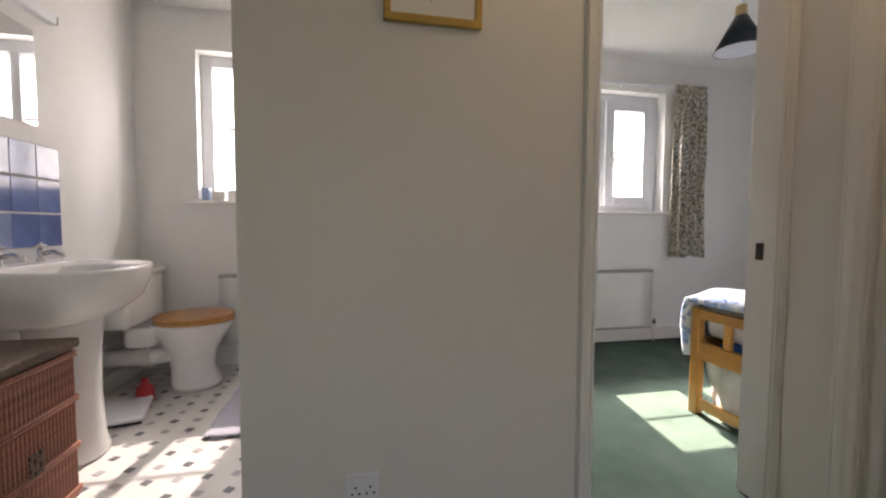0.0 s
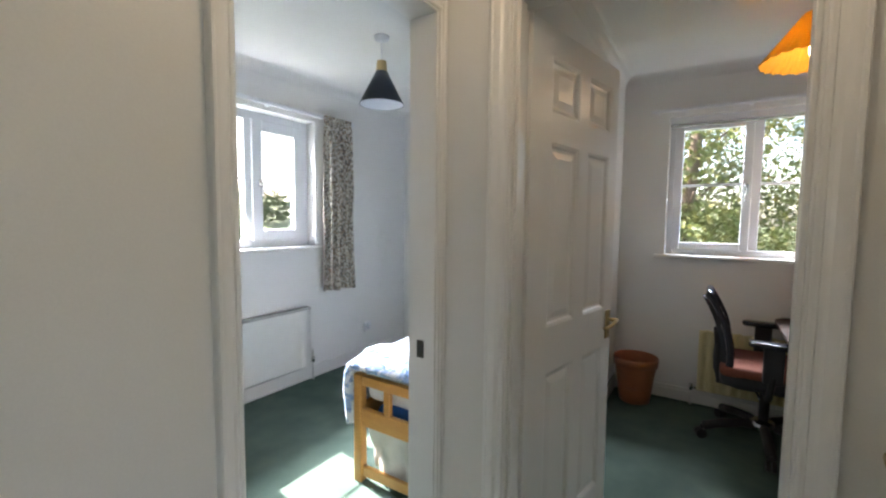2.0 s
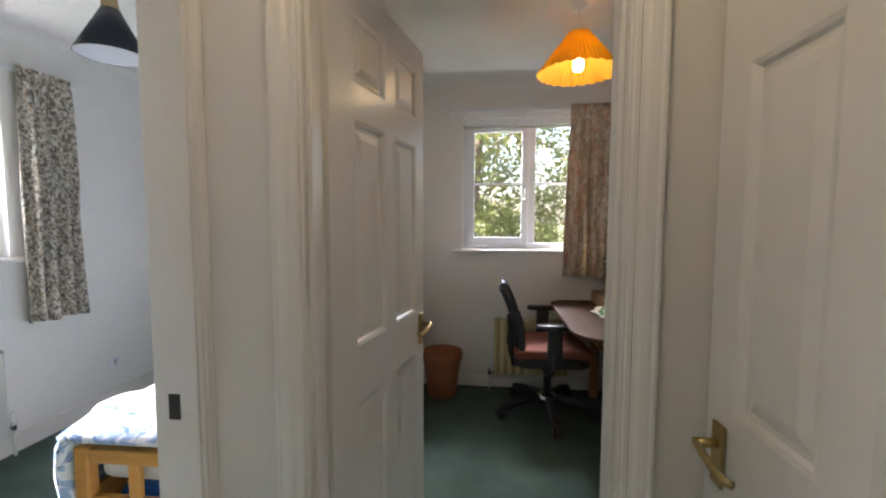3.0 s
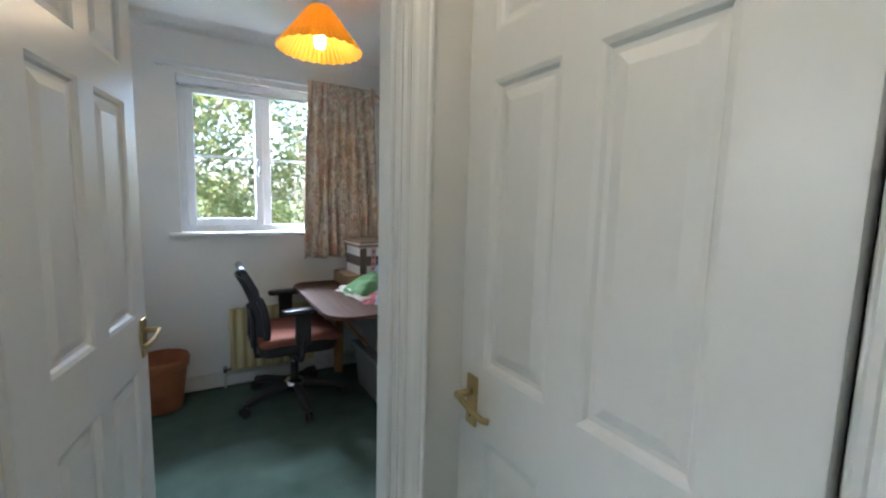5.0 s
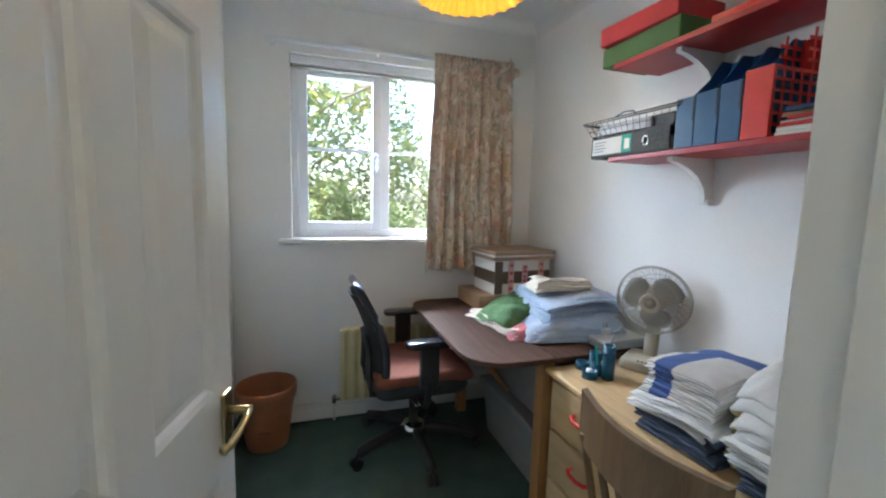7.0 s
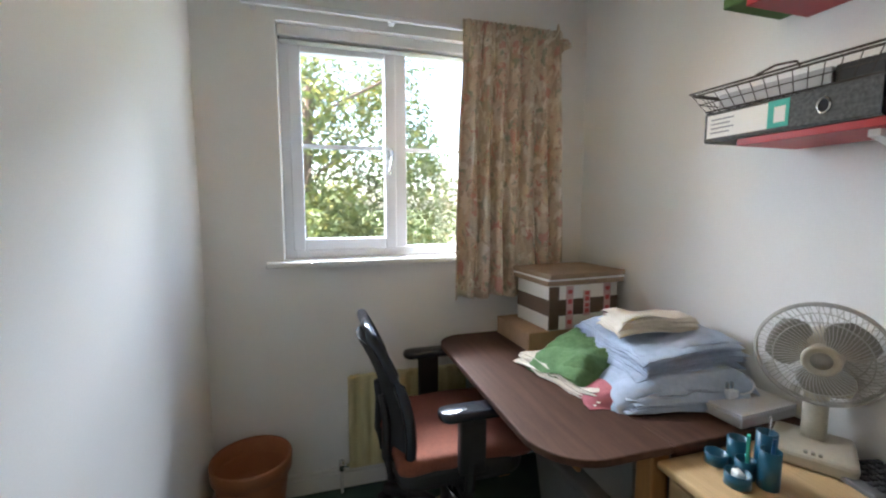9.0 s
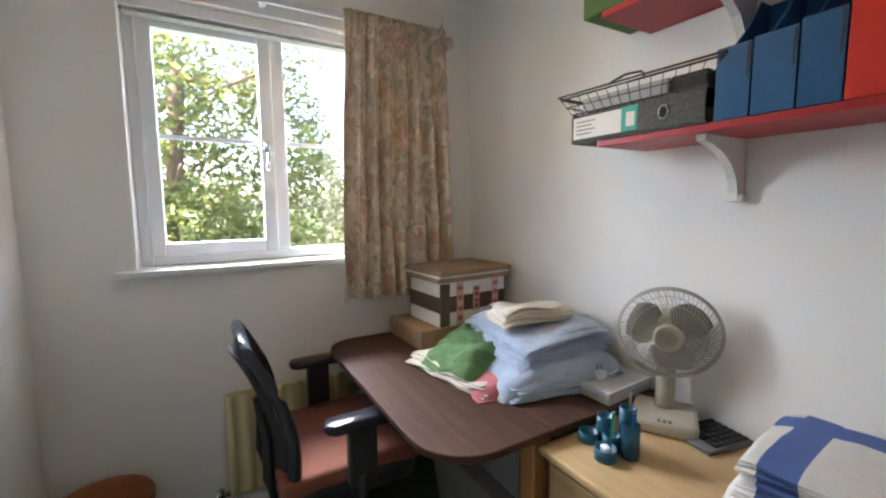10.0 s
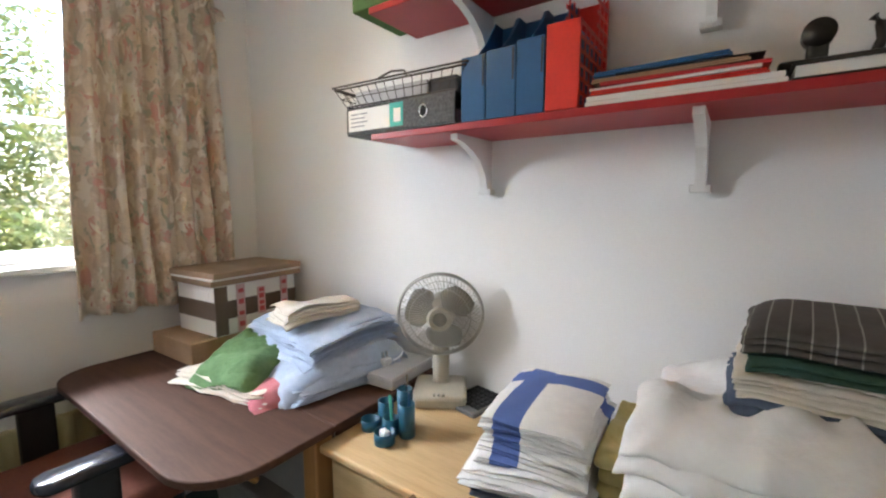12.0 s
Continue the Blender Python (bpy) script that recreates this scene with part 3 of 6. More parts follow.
# study doorway
bm = bmesh.new()
box(bm, (STUDY_H - 0.004, 0.797, 0), (STUDY_S + 0.004, 0.819, DOOR_H), 0.002)
box(bm, (STUDY_H - 0.004, 0.090, 0), (STUDY_S + 0.004, 0.112, DOOR_H), 0.002)
box(bm, (STUDY_H - 0.004, 0.090, DOOR_H), (STUDY_S + 0.004, 0.819, DOOR_H + 0.02), 0.002)
box(bm, (STUDY_H + 0.02, 0.112, 0), (STUDY_S - 0.045, 0.124, DOOR_H), 0.002)
box(bm, (STUDY_H + 0.02, 0.785, 0), (STUDY_S - 0.045, 0.797, DOOR_H), 0.002)
structure("trim_study_lining", bm, GLOSS, "white gloss door lining with stops", "trim")
bm = bmesh.new()
architrave_profile(bm, (STUDY_H, 0.803, 0), (STUDY_H, 0.803, DOOR_H + 0.05), (0, 1, 0), (-1, 0, 0), 0.065)
architrave_profile(bm, (STUDY_H, 0.106, 0), (STUDY_H, 0.106, DOOR_H + 0.05), (0, -1, 0), (-1, 0, 0), 0.065)
architrave_profile(bm, (STUDY_H, 0.04, DOOR_H + 0.006), (STUDY_H, 0.868, DOOR_H + 0.006), (0, 0, 1), (-1, 0, 0), 0.065)
structure("trim_study_architrave", bm, GLOSS, "white gloss moulded architrave", "trim")
# door in the hall's side wall
bm = bmesh.new()
box(bm, (0.55, -0.185, 0), (0.566, -0.082, DOOR_H), 0.002)
box(bm, (1.2575, -0.185, 0), (1.2715, -0.067, DOOR_H), 0.001)
box(bm, (0.55, -0.185, DOOR_H), (1.268, -0.082, DOOR_H + 0.02), 0.002)
structure("trim_cupboard_lining", bm, GLOSS, "white gloss door lining", "trim")
bm = bmesh.new()
architrave_profile(bm, (0.560, -0.085, 0), (0.560, -0.085, DOOR_H + 0.05), (-1, 0, 0), (0, 1, 0), 0.065)
architrave_profile(bm, (0.50, -0.085, DOOR_H + 0.006), (1.27, -0.085, DOOR_H + 0.006), (0, 0, 1), (0, 1, 0), 0.065)
structure("trim_cupboard_architrave", bm, GLOSS, "white gloss moulded architrave", "trim")
# bathroom doorway
bm = bmesh.new()
box(bm, (-1.15, HALL_Y - 0.003, 0), (-1.13, HALL_B + 0.003, DOOR_H), 0.002)
box(bm, (-1.15, HALL_Y - 0.003, DOOR_H - 0.02), (-0.451, HALL_B + 0.003, DOOR_H), 0.002)
structure("trim_bathroom_lining", bm, GLOSS, "white gloss door lining", "trim")


def lever_handle(door, u, side, z, to_hinge):
    """A brass lever on a back plate; side is the face (+1 or -1 along y)."""
    y0 = side * 0.0225
    h = part("handle", block((u - 0.02, min(y0, y0 + side * 0.008), z - 0.062), (u + 0.02, max(y0, y0 + side * 0.008), z + 0.062), 0.004, 2), BRASS, door, "aged brass lever handle on a plate")
    bm = bmesh.new()
    rod(bm, (u, y0 + side * 0.004, z + 0.022), (u, y0 + side * 0.05, z + 0.022), 0.009, None, 14)
    tube(bm, [(u, y0 + side * 0.046, z + 0.022), (u + to_hinge * 0.03, y0 + side * 0.050, z + 0.020), (u + to_hinge * 0.065, y0 + side * 0.048, z + 0.010), (u + to_hinge * 0.095, y0 + side * 0.044, z + 0.004), (u + to_hinge * 0.108, y0 + side * 0.036, z + 0.004)], 0.0075, 10)
    part("lever", bm, BRASS, h, "", True)
    part("keyhole", block((u - 0.003, min(y0, y0 + side * 0.009), z - 0.040), (u + 0.003, max(y0, y0 + side * 0.009), z - 0.024)), BLACK, h)


def panel_door(name, label, m, width=0.686):
    """A six-panel moulded door; local x runs from hinge to handle edge, y is the thickness."""
    d = tagged(new(name), label, "door", "", "structure")
    d.matrix_world = m
    cols = [(0.130, 0.332), (0.410, 0.606)]
    rows = [(0.165, 0.792), (0.958, 1.600), (1.700, 1.885)]
    T = 0.020
    bm = bmesh.new()
    xs = [0.002, cols[0][0], cols[0][1], cols[1][0], cols[1][1], width]
    zs = [0.008, rows[0][0], rows[0][1], rows[1][0], rows[1][1], rows[2][0], rows[2][1], 1.978]
    holes = {(1, 1), (3, 1), (1, 3), (3, 3), (1, 5), (3, 5)}
    for s in (-1, 1):
        g = {}
        for i, x in enumerate(xs):
            for k, z in enumerate(zs):
                g[i, k] = bm.verts.new((x, s * T, z))
        for i in range(5):
            for k in range(7):
                if (i, k) in holes:
                    x0, x1, z0, z1 = xs[i], xs[i + 1], zs[k], zs[k + 1]
                    outer = [g[i, k], g[i + 1, k], g[i + 1, k + 1], g[i, k + 1]]
                    for inset, depth in ((0.010, 0.004), (0.016, 0.011), (0.026, 0.012), (0.050, 0.005)):
                        inner = [bm.verts.new((x, s * (T - depth), z)) for x, z in ((x0 + inset, z0 + inset), (x1 - inset, z0 + inset), (x1 - inset, z1 - inset), (x0 + inset, z1 - inset))]
                        for q in range(4):
                            bm.faces.new((outer[q], outer[(q + 1) % 4], inner[(q + 1) % 4], inner[q]))
                        outer = inner
                    bm.faces.new(outer)
                else:
                    bm.faces.new((g[i, k], g[i + 1, k], g[i + 1, k + 1], g[i, k + 1]))
    box(bm, (0.0015, -T + 0.001, 0.009), (0.01, T - 0.001, 1.977))
    box(bm, (width - 0.008, -T + 0.001, 0.009), (width + 0.0005, T - 0.001, 1.977))
    box(bm, (0.003, -T + 0.001, 1.970), (width - 0.001, T - 0.001, 1.9785))
    part("leaf", bm, GLOSS, d)
    return d


ang = -11.3
study_door = panel_door("door_study", "white panelled door standing open into the study", pose(STUDY_S + 0.006, 0.803, 0, 0, 0, ang))
for s in (-1, 1):
    lever_handle(study_door, 0.640, s, 0.885, -1)
for z in (0.25, 1.72):
    part("hinge", rod(bmesh.new(), (-0.004, 0.022, z - 0.05), (-0.004, 0.022, z + 0.05), 0.006), BRASS, study_door)
part("latch_plate", block((0.685, -0.012, 0.86), (0.688, 0.012, 0.95)), BRASS, study_door)
cup_door = panel_door("door_cupboard", "white panelled door, closed, in the hall wall", pose(0.5705, -0.084, 0, 0, 0, 0))
lever_handle(cup_door, 0.637, 1, 0.870, -1)


# ---------------------------------------------------------------- windows
def casement(name, label, m, width, height, split, opening, glass, sill_out=0.04, F=0.045, S=0.045, bars=True):
    """A two-light plastic window; local x along the wall, y outwards, z up from the opening's foot."""
    w = tagged(new(name), label, "window", "", "structure")
    w.matrix_world = m
    y0, y1 = 0.10, 0.16
    bm = bmesh.new()
    for lo, hi in (((0, y0, 0.02), (F, y1, height)), ((width - F, y0, 0.02), (width, y1, height)), ((F, y0, 0.02), (width - F, y1, 0.02 + F)), ((F, y0, height - F), (width - F, y1, height)), ((split - 0.03, y0, 0.02 + F), (split + 0.03, y1, height - F))):
        box(bm, lo, hi, 0.005, 2)
    part("window_frame", bm, UPVC, w)
    part("window_sill", block((-0.07, -sill_out, -0.005), (width + 0.07, y0 + 0.01, 0.02), 0.006, 2), GLOSS, w, "white painted sill board")
    lights = [(F, split - 0.03, "left"), (split + 0.03, width - F, "right")]
    for a, b, side in lights:
        z0, z1 = 0.02 + F, height - F
        if side in opening:
            sash = bmesh.new()
            yy0, yy1 = y0 - 0.016, y1 - 0.02
            for lo, hi in (((a - 0.008, yy0, z0 - 0.008), (a + S, yy1, z1 + 0.008)), ((b - S, yy0, z0 - 0.008), (b + 0.008, yy1, z1 + 0.008)), ((a + S, yy0, z0 - 0.008), (b - S, yy1, z0 + S)), ((a + S, yy0, z1 - S), (b - S, yy1, z1 + 0.008))):
                box(sash, lo, hi, 0.005, 2)
            sp = part("sash", sash, UPVC, w)
            a, b, z0, z1 = a + S, b - S, z0 + S, z1 - S
            hx = b + 0.022 if side == "left" else a - 0.022
            hz = (z0 + z1) / 2 - 0.02
            hb = bmesh.new()
            box(hb, (hx - 0.012, yy0 - 0.012, hz - 0.02), (hx + 0.012, yy0, hz + 0.03), 0.003)
            tube(hb, [(hx, yy0 - 0.014, hz + 0.015), (hx + 0.004, yy0 - 0.034, hz + 0.012), (hx + 0.002, yy0 - 0.038, hz - 0.03), (hx - 0.004, yy0 - 0.034, hz - 0.075), (hx - 0.004, yy0 - 0.030, hz - 0.095)], 0.007, 8)
            part("window_handle", hb, CHROME, sp, "worn metal casement handle", True)
        pn = part("pane", block((a - 0.004, 0.125, z0 - 0.004), (b + 0.004, 0.131, z1 + 0.004)), glass, w)
        pn.visible_shadow = glass is FROST
        if bars:
            zb = (z0 + z1) / 2 + 0.01
            part("glazing_bar", block((a - 0.002, 0.112, zb - 0.009), (b + 0.002, 0.124, zb + 0.009), 0.003), UPVC, w)
    return w


sw = STUDY_WIN
casement("window_study", "white plastic casement window with glazing bars", pose(WIN_X, sw[1], sw[2], 0, 0, -90), sw[1] - sw[0], sw[3] - sw[2], 0.535, ("left",), GLASS)
bw = BED_WIN
casement("window_bedroom", "white plastic casement window in a deep reveal", pose(bw[0], BED_Y, bw[2], 0, 0, 0), bw[1] - bw[0], bw[3] - bw[2], 0.505, ("right",), GLASS, F=0.062, S=0.075)
# unseen stair window, added so daylight reaches the hall from behind
casement("window_stairs_added", "unseen window added over the stairs to let in light", pose(0.15, -2.575, 0.5, 0, 0, 180), 1.10, 1.25, 0.55, (), GLASS, F=0.06)
cw = BATH_WIN
casement("window_bathroom", "white plastic window with frosted panes", pose(cw[0], BED_Y, cw[2], 0, 0, 0), cw[1] - cw[0], cw[3] - cw[2], 0.36, (), FROST, F=0.075)
# roller blind rolled up in the head of the study window
blind = thing("roller_blind", "white roller blind rolled up under the window head", "blind", pose(WIN_X + 0.055, 0, 0))
part("headrail", block((-0.03, sw[0] + 0.004, sw[3] - 0.05), (0.03, sw[1] - 0.004, sw[3] - 0.002), 0.006, 2), UPVC, blind)
part("bottom_bar", block((-0.025, sw[0] + 0.01, sw[3] - 0.066), (0.025, sw[1] - 0.01, sw[3] - 0.058), 0.002), GREYTRIM, blind)
part("end_cap", block((-0.02, sw[1] - 0.012, sw[3] - 0.058), (0.02, sw[1] - 0.005, sw[3] - 0.05)), BLACK, blind)


# ---------------------------------------------------------------- curtains
def curtain(name, label, mat, m, width, height, folds, seed, flare=0.0, head=0.06):
    """A gathered curtain hanging in local x-z, with folds along y, a pencil-pleat heading and a hem."""
    nx, nz = folds * 14, 36
    bm = bmesh.new()
    rng = random.Random(seed)
    phase = [rng.uniform(-0.6, 0.6) for _ in range(folds + 2)]
    front = []
    for j in range(nz + 1):
        v = j / nz
        z = -height * v
        amp = 0.014 + 0.026 * min(1, v * 2.2)
        row = []
        for i in range(nx + 1):
            u = i / nx
            ph = 2 * math.pi * folds * (u + 0.05 * noise.noise(Vector((u * 3.0, v * 1.3, seed + 4)))) + phase[int(u * folds)] * (1 - abs(2 * ((u * folds) % 1) - 1))
            deep = 0.75 + 0.7 * noise.noise(Vector((u * 5.0, v * 1.8, seed + 9)))
            y = amp * deep * (math.sin(ph) + 0.22 * math.sin(2 * ph + 2.0 * v + seed)) + 0.004 * math.sin(3.1 * ph + 7 * v)
            if v < head / height:
                y = 0.008 * math.sin(ph * 3) + 0.006
            x = (u - 0.5) * width * (1 + flare * v) + 0.012 * noise.noise(Vector((u * 4, v * 3, seed)))
            row.append(bm.verts.new((x, y, z + 0.006 * math.sin(ph * 0.5) * (1 if j == nz else 0))))
        front.append(row)
    for j in range(nz):
        for i in range(nx):
            bm.faces.new((front[j][i], front[j][i + 1], front[j + 1][i + 1], front[j + 1][i]))
    c = thing(name, label, "curtain", m)
    cl = part("cloth", bm, mat, c, "", True)
    md = cl.modifiers.new("thick", "SOLIDIFY")
    md.thickness, md.offset = 0.004, 0
    return c


study_curtain = curtain("curtain", "faded floral cotton curtain drawn to one side", FLORAL, pose(WIN_X - 0.075, -0.46, 2.165, 0, 0, -90), 0.49, 1.27, 7, 3, 0.18)
rb = bmesh.new()
for k in range(9):
    a0, a1 = math.pi * (k / 9 - 0.5), math.pi * ((k + 1) / 9 - 0.5)
    r0, r1 = 0.055 + 0.012 * (k % 2), 0.055 + 0.012 * ((k + 1) % 2)
    q = [rb.verts.new(p) for p in ((0.22, 0.0, -0.05), (0.22 + r0 * math.cos(a0) * 1.2, 0.03 * math.cos(k), -0.05 + r0 * math.sin(a0)), (0.22 + r1 * math.cos(a1) * 1.2, 0.03 * math.cos(k + 1), -0.05 + r1 * math.sin(a1)))]
    rb.faces.new(q)
ruffle = part("tie_ruffle", rb, FLORAL, study_curtain, "gathered end of the heading")
ruffle.modifiers.new("thick", "SOLIDIFY").thickness = 0.006
track = thing("curtain_track", "slim white curtain track above the study window", "curtain track", pose(WIN_X, 0, 2.135))
part("rail", block((-0.05, -0.72, -0.011), (-0.036, 0.70, 0.011), 0.003), UPVC, track)
for y in (-0.5, 0.1, 0.66):
    part("bracket", block((-0.04, y - 0.012, -0.016), (0.001, y + 0.012, 0.010), 0.002), UPVC, track)
curtain("curtain", "black and cream flecked curtain beside the bedroom window", SPECKLE, pose(2.62, BED_Y - 0.085, 2.165, 0, 0, 0), 0.30, 1.44, 4, 8, 0.10)
track = thing("curtain_track", "slim white curtain track above the bedroom window", "curtain track", pose(0, BED_Y, 2.150))
part("rail", block((1.20, -0.052, -0.014), (2.84, -0.036, 0.014), 0.003), UPVC, track)
for x in (1.3, 2.0, 2.8):
    part("bracket", block((x - 0.012, -0.04, -0.018), (x + 0.012, 0.001, 0.012), 0.002), UPVC, track)


# ---------------------------------------------------------------- radiators
def radiator(name, label, mat, m, length, z0, z1, flutes, grille):
    """A panel radiator; local x along the wall, y into the room."""
    r = thing(name, label, "radiator", m)
    bm = bmesh.new()
    n = flutes * 8
    rows = []
    for z, k in ((z0, 0.0), (z0 + 0.012, 0.6), (z0 + 0.03, 1.0), (z1 - 0.03, 1.0), (z1 - 0.012, 0.6), (z1, 0.0)):
        row = []
        for i in range(n + 1):
            u = i / n
            s = 0.010 * max(-0.55, min(0.55, math.sin(2 * math.pi * flutes * u))) / 0.55 if flutes > 1 else 0.0
            row.append(bm.verts.new((u * length, 0.055 + 0.004 * k + s * k, z)))
        rows.append(row)
    for a, b in zip(rows, rows[1:]):
        for i in range(n):
            bm.faces.new((a[i], a[i + 1], b[i + 1], b[i]))
    p = part("panel", bm, mat, r, "", True)
    md = p.modifiers.new("thick", "SOLIDIFY")
    md.thickness, md.offset = 0.014, -1
    part("back_panel", block((0.01, 0.012, z0 + 0.02), (length - 0.01, 0.034, z1 - 0.01), 0.004), mat, r)
    if grille:
        part("top_grille", block((-0.004, 0.008, z1 - 0.004), (length + 0.004, 0.062, z1 + 0.016), 0.003), GREYTRIM, r, "grey top grille")
        for x in (-0.004, length):
            part("side_panel", block((x, 0.008, z0), (x + 0.004, 0.062, z1)), mat, r)
    for x in (0.05, length - 0.05):
        part("bracket", block((x - 0.015, -0.001, z0 + 0.05), (x + 0.015, 0.03, z1 - 0.05)), mat, r)
    return r


def valve(r, x, z, foot):
    bm = bmesh.new()
    rod(bm, (x, 0.04, foot), (x, 0.04, z), 0.0075)
    part("pipe", bm, RADWHITE, r, "", True)
    bm = bmesh.new()
    rod(bm, (x, 0.04, z - 0.02), (x, 0.04, z + 0.025), 0.013)
    rod(bm, (x, 0.04, z), (x + (0.04 if x < 0 else -0.04), 0.04, z), 0.009)
    part("valve", bm, CHROME, r, "chrome valve", True)


r1 = radiator("radiator", "cream enamel ribbed radiator under the study window", CREAM, pose(WIN_X, 0.325, 0, 0, 0, -90) @ Matrix.Scale(-1, 4, (0, 1, 0)), 0.56, 0.12, 0.562, 9, False)
valve(r1, -0.035, 0.13, 0.0)
r2 = radiator("radiator", "white flat panel radiator with a grey top grille", RADWHITE, pose(2.325, BED_Y, 0, 0, 0, 180), 0.92, 0.125, 0.60, 1, True)
valve(r2, -0.04, 0.17, 0.0)
part("end_pipe", rod(bmesh.new(), (-0.04, 0.04, 0.16), (-0.04, 0.04, 0.25), 0.010), RADWHITE, r2)


# ---------------------------------------------------------------- study desk
desk = thing("drop_leaf_table", "dark mahogany drop-leaf table with rounded corners against the wall", "table", pose(0, 0, 0))
DX0, DX1, DY0, DY1, DYJ, DZ = 2.512, 3.565, -0.895, -0.078, -0.43, 0.718


def rounded(x0, y0, x1, y1, radii, n=8):
    """A rectangle's outline with a radius at each corner (x0y0, x1y0, x1y1, x0y1)."""
    out = []
    for (cx, cy, a0), r in zip(((x0, y0, 180), (x1, y0, 270), (x1, y1, 0), (x0, y1, 90)), radii):
        sx, sy = (1 if cx == x0 else -1), (1 if cy == y0 else -1)
        if r == 0:
            out.append((cx, cy))
        else:
            for i in range(n + 1):
                a = radians(a0 + 90 * i / n)
                out.append((cx + sx * r + r * math.cos(a), cy + sy * r + r * math.sin(a)))
    return out


part("tabletop", slab(bmesh.new(), rounded(DX0, DY0, DX1, DYJ - 0.001, (0.0, 0.0, 0.0, 0.0)), DZ - 0.022, DZ, 0.004), DARKWOOD, desk)
part("leaf", slab(bmesh.new(), rounded(DX0, DYJ + 0.001, DX1, DY1, (0.0, 0.0, 0.13, 0.16)), DZ - 0.022, DZ, 0.004), DARKWOOD, desk, "raised table leaf with rounded corners")
for lo, hi in (((DX0 + 0.05, DY0 + 0.03, DZ - 0.11), (DX1 - 0.05, DY0 + 0.05, DZ - 0.0225)), ((DX0 + 0.05, DYJ - 0.04, DZ - 0.11), (DX1 - 0.05, DYJ - 0.02, DZ - 0.0225)), ((DX0 + 0.03, DY0 + 0.05, DZ - 0.11), (DX0 + 0.05, DYJ - 0.04, DZ - 0.0225))):
    part("apron", block(lo, hi, 0.002), DARKWOOD, desk)
for x in (DX0 + 0.055, DX1 - 0.055):
    for y in (DY0 + 0.05, DYJ + 0.015):
        part("leg", block((x - 0.029, y - 0.029, 0), (x + 0.029, y + 0.029, DZ - 0.0225), 0.006, 2), OAKLEG, desk, "orange-brown wooden leg")
part("leaf_support", block((DX0 + 0.30, DYJ - 0.02, DZ - 0.055), (DX0 + 0.33, DY1 - 0.12, DZ - 0.0225), 0.003), DARKWOOD, desk)
bm = bmesh.new()
rod(bm, (DX0 + 0.32, DY1 - 0.13, DZ - 0.05), (DX0 + 0.40, DYJ, 0.40), 0.012, None, 8)
part("brace", bm, OAKLEG, desk)


# grey storage crates under the table
def crate(m, w, d, h, lid):
    c = thing("storage_crate", "grey plastic storage crate with a lid under the table" if lid else "grey plastic storage crate on the floor under the table", "crate", m, "crates under the table")
    bm = bmesh.new()
    o = [(w / 2 - 0.03, d / 2 - 0.03, 0), (w / 2, d / 2, h)]
    vs = [[bm.verts.new((sx * a, sy * b, z)) for sx, sy in ((-1, -1), (1, -1), (1, 1), (-1, 1))] for a, b, z in o]
    inner = [bm.verts.new((sx * (w / 2 - 0.008), sy * (d / 2 - 0.008), h)) for sx, sy in ((-1, -1), (1, -1), (1, 1), (-1, 1))]
    low = [bm.verts.new((sx * (w / 2 - 0.035), sy * (d / 2 - 0.035), 0.006)) for sx, sy in ((-1, -1), (1, -1), (1, 1), (-1, 1))]
    bm.faces.new(vs[0][::-1])
    bm.faces.new(low)
    for a, b in ((vs[0], vs[1]), (vs[1], inner), (inner, low)):
        for k in range(4):
            bm.faces.new((a[k], a[(k + 1) % 4], b[(k + 1) % 4], b[k]))
    part("tub", bm, GREYCRATE, c)
    part("rim", block((-w / 2 - 0.012, -d / 2 - 0.012, h - 0.03), (w / 2 + 0.012, d / 2 + 0.012, h - 0.004), 0.006, 2), GREYCRATE, c)
    if lid:
        part("lid", block((-w / 2 - 0.016, -d / 2 - 0.016, h - 0.003), (w / 2 + 0.016, d / 2 + 0.016, h + 0.018), 0.008, 2), GREYCRATE, c)


crate(pose(2.97, -0.66, 0.001), 0.62, 0.40, 0.30, True)
crate(pose(3.0, -0.68, 0.320), 0.56, 0.38, 0.27, False)

# ---------------------------------------------------------------- pine desk with drawers
pine = thing("pine_desk", "pale pine desk with a stack of drawers and red handles", "desk", pose(0, 0, 0))
PX0, PX1, PY0, PY1, PZ = 1.43, 2.508, -0.895, -0.392, 0.682
part("desktop", block((PX0 - 0.02, PY0, PZ - 0.022), (PX1 + 0.014, PY1 + 0.008, PZ), 0.006, 2), PINE, pine)
part("drawer_case", block((2.055, PY0 + 0.01, 0.03), (PX1, PY1 - 0.02, PZ - 0.023), 0.003), PINE_V, pine)
part("plinth", block((2.07, PY0 + 0.02, 0.0), (PX1 - 0.01, PY1 - 0.04, 0.03)), PINE, pine)
part("side_panel", block((PX0, PY0 + 0.01, 0.0), (PX0 + 0.02, PY1 - 0.02, PZ - 0.023), 0.003), PINE_V, pine)
part("back_panel", block((PX0 + 0.02, PY0 + 0.01, 0.25), (2.055, PY0 + 0.025, PZ - 0.023)), PINE, pine)
